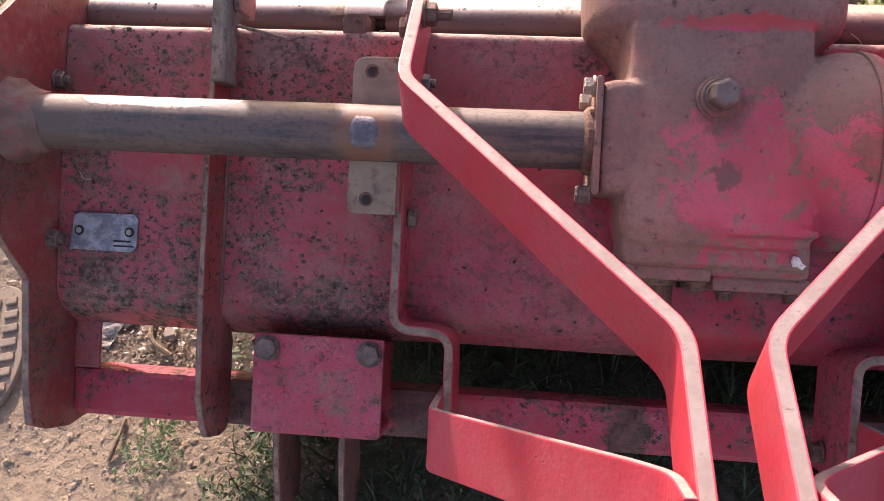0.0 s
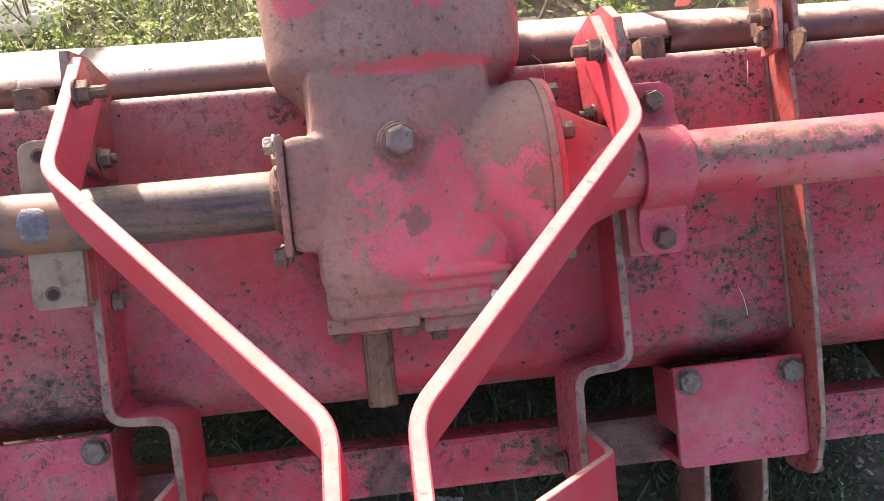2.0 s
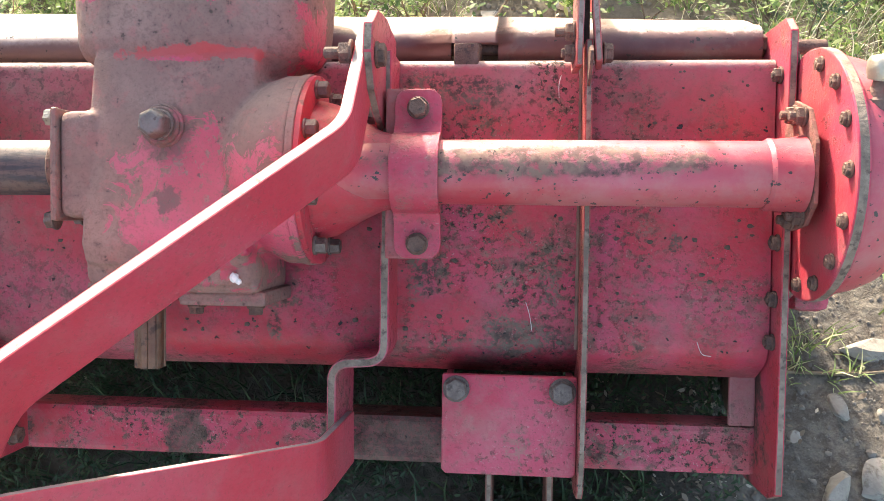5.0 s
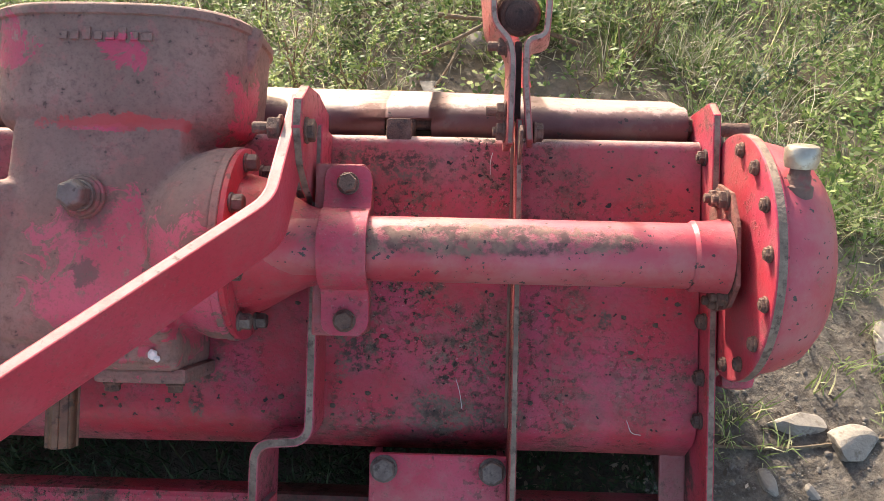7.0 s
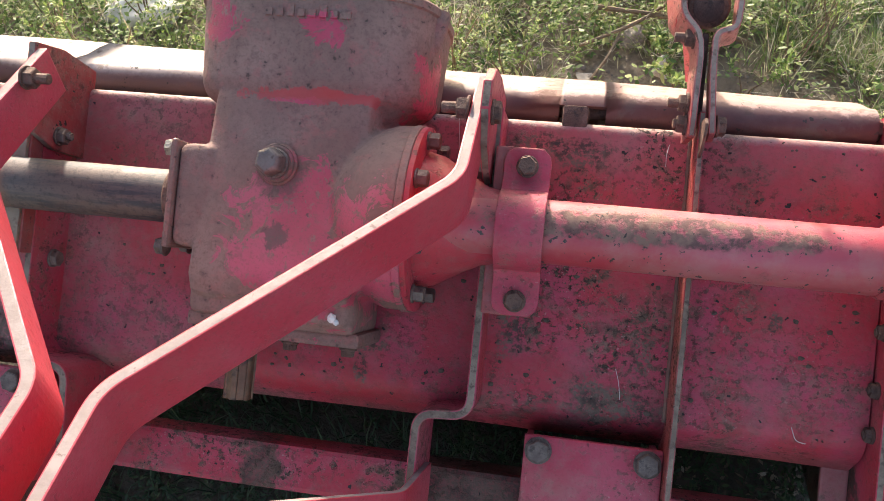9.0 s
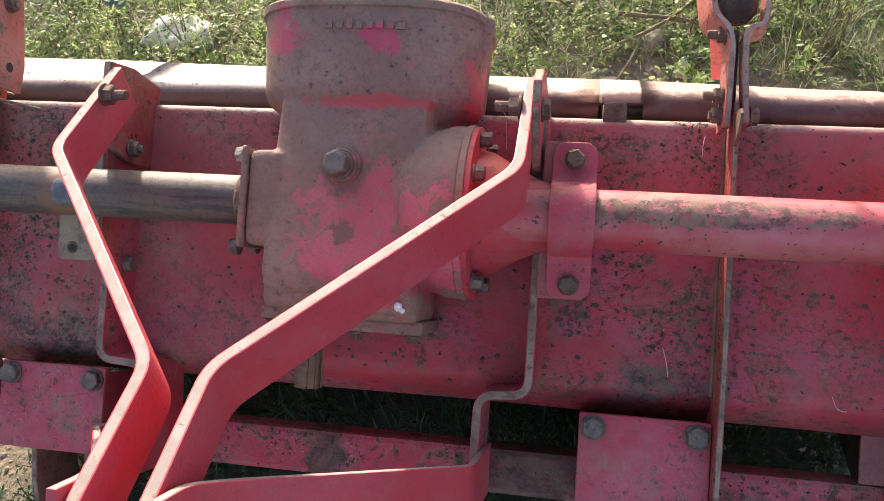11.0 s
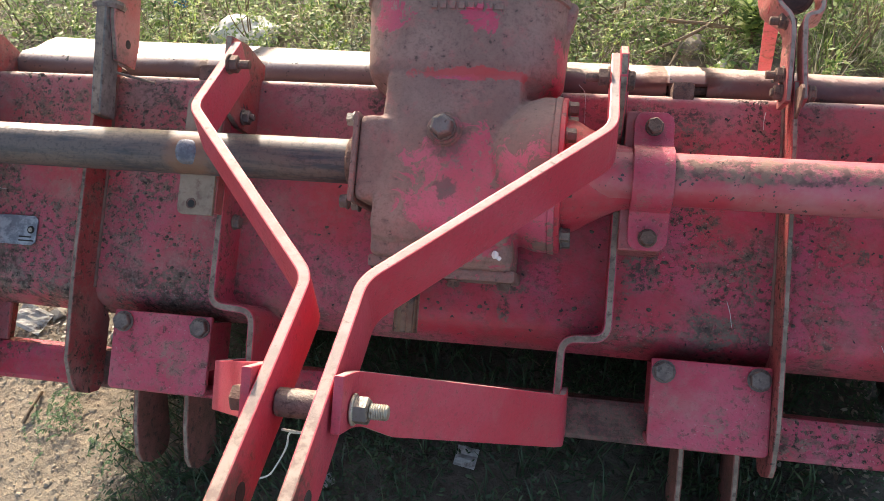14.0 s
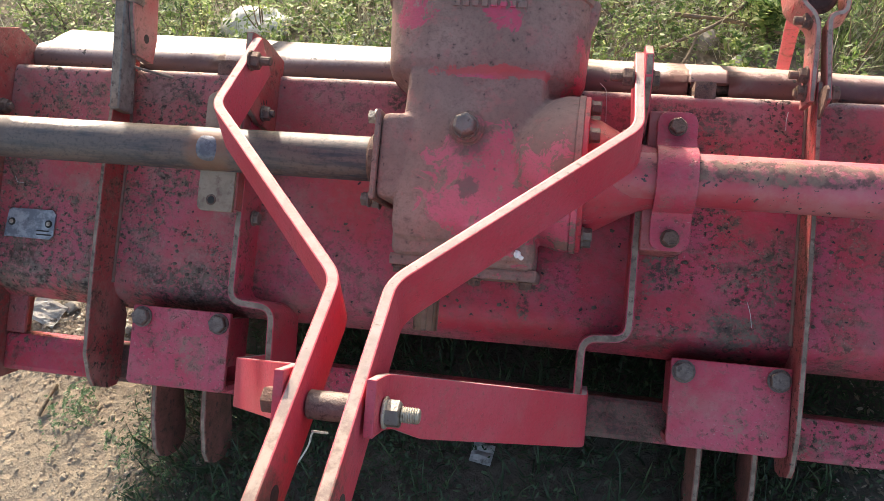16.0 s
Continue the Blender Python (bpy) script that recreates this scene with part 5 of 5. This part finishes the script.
# herbs and thin grass under the tiller, greens darkened to paint its shade
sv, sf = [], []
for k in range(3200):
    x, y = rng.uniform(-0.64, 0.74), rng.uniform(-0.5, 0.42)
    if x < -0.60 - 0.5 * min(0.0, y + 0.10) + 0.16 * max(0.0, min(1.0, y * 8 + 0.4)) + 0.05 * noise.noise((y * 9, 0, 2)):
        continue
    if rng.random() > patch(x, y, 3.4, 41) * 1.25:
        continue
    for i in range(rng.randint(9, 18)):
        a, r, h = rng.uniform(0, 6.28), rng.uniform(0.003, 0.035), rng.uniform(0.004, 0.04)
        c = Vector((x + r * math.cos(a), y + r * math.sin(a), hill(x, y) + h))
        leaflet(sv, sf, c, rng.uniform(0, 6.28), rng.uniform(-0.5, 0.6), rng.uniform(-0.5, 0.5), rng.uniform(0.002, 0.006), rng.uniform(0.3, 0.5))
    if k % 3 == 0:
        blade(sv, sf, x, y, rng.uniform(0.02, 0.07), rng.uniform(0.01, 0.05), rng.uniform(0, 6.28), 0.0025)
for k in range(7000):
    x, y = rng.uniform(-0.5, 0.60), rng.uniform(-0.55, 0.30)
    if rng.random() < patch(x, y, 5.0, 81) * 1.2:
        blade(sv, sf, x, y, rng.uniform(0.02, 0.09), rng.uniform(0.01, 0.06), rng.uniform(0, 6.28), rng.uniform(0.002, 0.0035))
stuff("shade_herbs", sv, sf, DARKLEAF, "herbs under the tiller, greens darkened as shade", "weeds")

# dead leaves and bark bits on the sand beside the side plate
lv, lf = [], []
for k in range(1300):
    x, y = rng.gauss(-0.76, 0.10), rng.gauss(0.10, 0.055)
    c = Vector((x, y, hill(x, y) + rng.uniform(0.001, 0.008)))
    leaflet(lv, lf, c, rng.uniform(0, 6.28), rng.uniform(-0.4, 0.5), rng.uniform(-0.6, 0.6), rng.uniform(0.0015, 0.006), rng.uniform(0.2, 0.6))
for k in range(700):
    x, y = rng.gauss(0.64, 0.09), rng.gauss(0.02, 0.16)
    c = Vector((x, y, hill(x, y) + rng.uniform(0.001, 0.008)))
    leaflet(lv, lf, c, rng.uniform(0, 6.28), rng.uniform(-0.4, 0.5), rng.uniform(-0.6, 0.6), rng.uniform(0.002, 0.008), rng.uniform(0.2, 0.6))
stuff("leaf_litter", lv, lf, LITTER, "brown dead leaves and bark bits on sand", "leaf litter")

# two feathery green herb patches in front
fv, ff = [], []
for cx, cy, spread, count in ((-0.702, -0.060, 0.024, 30), (-0.68, -0.02, 0.02, 12), (-0.535, -0.07, 0.035, 34), (-0.60, 0.105, 0.015, 8), (-0.45, -0.16, 0.045, 30)):
    for k in range(count):
        p = Vector((cx + rng.gauss(0, spread), cy + rng.gauss(0, spread), 0))
        p.z = hill(p.x, p.y) + rng.uniform(0.002, 0.03)
        d = Vector((rng.gauss(0, 1), rng.gauss(0, 1), rng.uniform(0.0, 0.8))).normalized()
        for i in range(9):
            c = p + d * 0.0046 * i - UP * 0.0005 * i * i
            t = math.atan2(d.y, d.x)
            for s in (-1, 1):
                leaflet(fv, ff, c, t + s * rng.uniform(0.6, 1.1), rng.uniform(0, 0.4), rng.uniform(-0.4, 0.4), rng.uniform(0.003, 0.006) * (1 - i * 0.06), 0.30)
stuff("feathery_herbs", fv, ff, HERB, "low feathery green herbs on the sandy soil", "weeds")


def weed(x, y, h, seed, leaf_mat, leafy_amount=1.0, leaf=0.014, lean=(0, 0)):
    """A thin branching stem with small leaves."""
    r = random.Random(seed)
    base = Vector((x, y, hill(x, y) - 0.005))
    plant = new("weed_plant")
    plant.location = base
    sm, lm = bmesh.new(), bmesh.new()
    def grow(p, d, length, radius, depth):
        steps = 4
        for k in range(steps):
            q = p + d * (length / steps)
            d2 = (d + Vector((r.gauss(0, 0.16), r.gauss(0, 0.16), r.gauss(0, 0.05)))).normalized()
            ra, rb = radius * (1 - k / steps * 0.6), radius * (1 - (k + 1) / steps * 0.6)
            m, ln = frame_to(p, q)
            lo = [sm.verts.new(m @ Vector((ra * math.cos(a), ra * math.sin(a), 0))) for a in (0, 1.57, 3.14, 4.71)]
            hi = [sm.verts.new(m @ Vector((rb * math.cos(a), rb * math.sin(a), ln))) for a in (0, 1.57, 3.14, 4.71)]
            for i in range(4):
                sm.faces.new((lo[i], lo[(i + 1) % 4], hi[(i + 1) % 4], hi[i]))
            for i in range(int(leafy_amount * (3 if depth else 1.4) + r.random())):
                w = Vector((r.gauss(0, 1), r.gauss(0, 1), r.uniform(-0.2, 0.8))).normalized()
                ribs_of_leaf(lm, p.lerp(q, r.random()), w, Vector((0, 0, 1)), leaf * r.uniform(0.6, 1.5), leaf * r.uniform(0.35, 0.6))
            if depth < 2 and k > 0 and r.random() < (0.75 if depth == 0 else 0.45):
                side = (d + Vector((r.gauss(0, 0.8), r.gauss(0, 0.8), r.uniform(-0.1, 0.5)))).normalized()
                grow(q, side, length * r.uniform(0.35, 0.6), rb * 0.7, depth + 1)
            p, d = q, d2
    for k in range(r.choice((2, 3, 4))):
        grow(Vector((r.gauss(0, 0.008), r.gauss(0, 0.008), 0)), Vector((lean[0] + r.gauss(0, 0.28), lean[1] + r.gauss(0, 0.22), 1)).normalized(), h * r.uniform(0.7, 1.1), 0.0024, 0)
    tagged(part("stem", sm, STEM, plant), kind="stuff")
    tagged(part("foliage", lm, leaf_mat, plant), kind="stuff")
    return tagged(plant, "thin woody weed with small leaves", "weed", "weeds behind the tiller")


for k in range(64):
    x, y = -1.55 + 2.0 * rng.random() + (0.0 if k % 4 else 0.6), rng.uniform(0.74, 1.75)
    if 0.3 < x < 0.7 and y < 1.0:
        continue
    weed(x, y, rng.uniform(0.10, 0.26), 100 + k, LEAF if k % 3 else DARKLEAF, rng.uniform(1.0, 2.0), rng.uniform(0.006, 0.010))
for k in range(16):
    x, y = rng.uniform(0.5, 1.6), rng.uniform(0.72, 1.6)
    weed(x, y, rng.uniform(0.05, 0.12), 300 + k, LEAF, 1.1, rng.uniform(0.009, 0.015))
weed(0.57, 1.02, 0.09, 900, LEAF, 1.2, 0.024)
# weeds under the tiller, in the same shade-darkened green
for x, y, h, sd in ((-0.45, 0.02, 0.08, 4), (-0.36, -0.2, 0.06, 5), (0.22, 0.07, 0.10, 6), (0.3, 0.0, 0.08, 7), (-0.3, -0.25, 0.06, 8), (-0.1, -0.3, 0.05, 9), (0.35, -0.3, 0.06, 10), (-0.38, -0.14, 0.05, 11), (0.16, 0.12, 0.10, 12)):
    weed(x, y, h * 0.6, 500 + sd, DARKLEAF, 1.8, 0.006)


# stones, gravel, litter
def stone(x, y, sx, sy, sz, seed, mat=None, label="pale broken stone half sunk in soil", sink=0.35, sharp=0.5):
    r = random.Random(seed)
    bm = bmesh.new()
    bmesh.ops.create_icosphere(bm, subdivisions=3, radius=1)
    cuts = [(Vector((r.gauss(0, 1), r.gauss(0, 1), r.gauss(0, 0.8))).normalized(), r.uniform(0.38, 0.75)) for _ in range(12)]
    for v in bm.verts:
        for nrm, d in cuts:
            over = v.co.dot(nrm) - d
            if over > 0:
                v.co -= nrm * over * 0.93
        v.co *= 1 + 0.05 * noise.noise(v.co * 3 + Vector((seed, 0, 0)))
        v.co = Vector((v.co.x * sx, v.co.y * sy, v.co.z * sz))
    ob = part("stone", bm, mat or STONE)
    ob.location = (x, y, hill(x, y) + sz * (1 - 2 * sink) * 0.4)
    ob.rotation_euler = (r.uniform(-0.2, 0.2), r.uniform(-0.2, 0.2), r.uniform(0, 6.28))
    return tagged(ob, label, "stone", "stones on the soil")


for args in ((0.868, 0.079, 0.026, 0.022, 0.008, 1), (0.912, -0.035, 0.055, 0.042, 0.012, 2), (0.842, -0.05, 0.036, 0.026, 0.020, 3), (0.93, 0.06, 0.016, 0.012, 0.010, 4), (0.80, 0.03, 0.016, 0.012, 0.008, 5),
             (0.44, 1.02, 0.05, 0.04, 0.03, 7), (0.36, 0.88, 0.05, 0.03, 0.012, 21), (0.74, 0.08, 0.02, 0.014, 0.009, 8), (1.0, 0.13, 0.06, 0.035, 0.018, 10), (0.93, 0.165, 0.07, 0.03, 0.016, 11),
             (-0.80, 0.16, 0.03, 0.02, 0.012, 13), (-0.72, 0.14, 0.022, 0.018, 0.012, 14), (-0.66, 0.12, 0.018, 0.014, 0.012, 15), (1.1, 0.3, 0.05, 0.04, 0.02, 16)):
    stone(*args)

stone(0.497, 0.925, 0.034, 0.034, 0.046, 6, PALE_STONE, "chalky white stone beside the tiller")

ball = bmesh.new()
bmesh.ops.create_icosphere(ball, subdivisions=1, radius=1)
PEBBLE = [v.co.copy() for v in ball.verts]
PEBBLE_FACES = [tuple(v.index for v in f.verts) for f in ball.faces]
ball.free()


def pebble(verts, faces, x, y, r):
    flat, turn = rng.uniform(0.45, 0.8), rng.uniform(0, 6.28)
    c, s, long = math.cos(turn), math.sin(turn), rng.uniform(0.75, 1.4)
    n, z = len(verts), hill(x, y) + r * flat * 0.25
    for p in PEBBLE:
        q = r * rng.uniform(0.78, 1.2)
        u, v = p.x * q * long, p.y * q
        verts.append((x + c * u - s * v, y + s * u + c * v, z + p.z * q * flat))
    faces += [tuple(n + i for i in f) for f in PEBBLE_FACES]


gv, gf = [], []
for k in range(9000):
    x, y = -0.42 - abs(rng.gauss(0, 0.5)), rng.gauss(0.05, 0.4)
    if rng.random() < 0.25 + 0.75 * patch(x, y, 7, 51):
        pebble(gv, gf, x, y, 0.0009 + abs(rng.gauss(0, 0.0014)) + (rng.uniform(0.001, 0.004) if rng.random() < 0.05 else 0))
stuff("gravel", gv, gf, GRAVEL, "fine pale gravel and sand crumbs", "gravel")
gv, gf = [], []
for k in range(9000):
    x, y = 0.66 + abs(rng.gauss(0, 0.4)), rng.gauss(0.1, 0.35)
    if rng.random() < patch(x, y, 6, 61):
        pebble(gv, gf, x, y, 0.0007 + abs(rng.gauss(0, 0.0015)) + (0.004 if rng.random() < 0.012 else 0))
for k in range(150):
    x, y = rng.uniform(-0.5, 0.66), rng.uniform(-0.45, 0.5)
    pebble(gv, gf, x, y, 0.0015 + abs(rng.gauss(0, 0.0022)))
for k in range(1500):
    x, y = rng.uniform(-1.4, 1.5), rng.uniform(0.6, 1.5)
    pebble(gv, gf, x, y, 0.0015 + abs(rng.gauss(0, 0.003)))
stuff("rubble", gv, gf, RUBBLE, "grey-brown rubble and soil clods", "rubble")


def twig(points, r, label="dry brown twig lying on the soil", name="twig"):
    bm = sweep(bend(points, 0.05, 4), r, 7, 0.35)
    return tagged(part(name, bm, STEM), label, "twig", "twigs")


def on_ground(x, y, h=0.004):
    return (x, y, hill(x, y) + h)


twig([on_ground(0.36, 1.054, 0.05), on_ground(0.473, 1.042, 0.05), on_ground(0.579, 1.016, 0.05), on_ground(0.66, 1.0, 0.03)], 0.0055)
twig([on_ground(0.33, 0.953, 0.03), on_ground(0.446, 1.013, 0.05), on_ground(0.52, 1.08, 0.07)], 0.004)
twig([on_ground(0.41, 0.99, 0.04), on_ground(0.39, 0.93, 0.03), on_ground(0.36, 0.88, 0.01)], 0.003)
twig([on_ground(0.78, 0.13), on_ground(0.90, 0.125), on_ground(1.08, 0.15)], 0.0025)
twig([on_ground(-0.752, -0.01), on_ground(-0.752, -0.05, 0.01), on_ground(-0.758, -0.075)], 0.0035, "short dry stalk on the soil")
twig([on_ground(-0.76, 0.17), on_ground(-0.75, 0.12, 0.012), on_ground(-0.71, 0.10)], 0.004, "bent dry stalk on the soil")
for k in range(16):
    x, y, a = rng.uniform(-1.3, 1.4), rng.uniform(0.75, 1.6), rng.uniform(0, 3.14)
    L = rng.uniform(0.05, 0.14)
    twig([on_ground(x, y, 0.01), on_ground(x + L * math.cos(a), y + L * math.sin(a), rng.uniform(0.01, 0.05))], rng.uniform(0.0018, 0.0032))


def plank(x, y, length, width, turn):
    bm = box((-length / 2, -width / 2, 0), (length / 2, width / 2, 0.012), 0.003)
    ob = part("plank", bm, STEM)
    ob.location, ob.rotation_euler = on_ground(x, y, 0.012), (0.05, 0.06, turn)
    return tagged(ob, "short weathered plank lying in the grass", "plank")


plank(1.15, 0.885, 0.18, 0.045, -0.78)


def crumpled(name, x, y, sx, sy, sz, seed, mat, label, category, lift=0.5):
    bm = bmesh.new()
    bmesh.ops.create_icosphere(bm, subdivisions=4, radius=1)
    for v in bm.verts:
        d = v.co.normalized()
        f = 1 + 0.28 * noise.noise(d * 1.6 + Vector((seed, 0, 0))) + 0.16 * abs(noise.noise(d * 4 + Vector((0, seed, 0)))) + 0.05 * noise.noise(d * 11)
        v.co = Vector((d.x * sx, d.y * sy, max(d.z, -0.35) * sz)) * f
    ob = part(name, bm, mat)
    for f in ob.data.polygons:
        f.use_smooth = True
    ob.location = (x, y, hill(x, y) + sz * lift)
    return tagged(ob, label, category)


crumpled("plastic_sack", -0.675, 1.015, 0.085, 0.055, 0.034, 4, SACKING, "crumpled white plastic sack among weeds", "sack", 0.3)
crumpled("plastic_ball", -0.885, 1.13, 0.024, 0.024, 0.026, 6, BLUE, "small blue plastic ball in the weeds", "ball", 0.8)
crumpled("plastic_scrap", -0.86, 1.27, 0.035, 0.022, 0.012, 8, BLUE, "crumpled bright blue plastic scrap", "litter", 0.9)


def sheet(name, x, y, sx, sy, turn, seed, mat, label, category, bumps=0.006):
    bm = bmesh.new()
    rows = [[bm.verts.new((sx * (i / 8 - 0.5) + 0.004 * noise.noise((i, j, seed)), sy * (j / 8 - 0.5) + 0.004 * noise.noise((j, i, seed + 5)), bumps * (1 + noise.noise((i * 0.5, j * 0.5, seed))))) for i in range(9)] for j in range(9)]
    for a, b in zip(rows, rows[1:]):
        for k in range(8):
            bm.faces.new((a[k], a[k + 1], b[k + 1], b[k]))
    top = list(bm.faces)
    bmesh.ops.solidify(bm, geom=top, thickness=0.0015)
    ob = part(name, bm, mat)
    ob.location, ob.rotation_euler = on_ground(x, y, 0.006), (0.12, 0.05, turn)
    return tagged(ob, label, category)


sheet("paper_scrap", 0.056, -0.055, 0.036, 0.034, -0.15, 1, PAPER, "torn grey-white paper scrap on shade-toned soil", "paper")
sheet("paper_scrap", -0.845, 0.14, 0.075, 0.05, -0.3, 2, PAPER, "dirty pale paper scrap on sandy soil", "paper")
sheet("paper_scrap", -0.17, -0.12, 0.03, 0.02, 0.6, 3, PAPER, "small pale paper scrap on shade-toned soil", "paper")

# a worn shoe sole that lies in the sand
bm = bmesh.new()
o = [(0.045 * math.cos(a) * (1 + 0.12 * math.sin(a)), 0.11 * math.sin(a)) for a in [2 * math.pi * k / 40 for k in range(40)]]
bm = slab(o, "z", 0, 0.012, 0.003)
for f in bm.faces:
    f.material_index = 0
sole = part("shoe_sole", bm, RUBBER)
for k in range(7):
    y = -0.08 + k * 0.026
    w = 0.034 * math.sqrt(max(0.1, 1 - (y / 0.115) ** 2))
    for s in (-1, 1):
        b = box((-w * 0.9 if s < 0 else 0.004, y - 0.007, 0.012), (-0.004 if s < 0 else w * 0.9, y + 0.007, 0.017), 0.002)
        part("tread_block", b, RUBBER, sole)
sole.location, sole.rotation_euler = on_ground(-1.0, 0.10, 0.002), (0.03, -0.06, 0.25)
tagged(sole, "loose worn rubber shoe sole lying in sand", "shoe sole")

# cord that hangs from the mast
cord = bend([(-0.045, -0.06, 0.44), (-0.05, -0.075, 0.36), (-0.105, -0.095, 0.25), (-0.125, -0.125, 0.19), (-0.16, -0.172, 0.15), (-0.19, -0.18, 0.148)], 0.05, 5)
part("cord", sweep(cord, 0.0012, 8, 0.2), PAPER, tiller, "frayed pale cord")

# pale threads and bits of straw caught on the paint
for line in ([(0.455, 0.372, 0.002), (0.452, 0.360, 0.006), (0.453, 0.346, 0.002)], [(0.418, 0.105, 0.002), (0.423, 0.09, 0.004), (0.426, 0.07, 0.003)],
             [(0.618, 0.062, 0.002), (0.622, 0.048, 0.008), (0.634, 0.046, 0.004)], [(0.196, 0.400, 0.004), (0.206, 0.388, 0.012), (0.208, 0.345, 0.002)],
             [(-0.718, 0.205, 0.002), (-0.71, 0.195, 0.006), (-0.702, 0.196, 0.002)]):
    part("thread", sweep(bend(line, 0.02, 4), 0.0004, 6), PAPER, hood, "pale thread stuck to the paint")
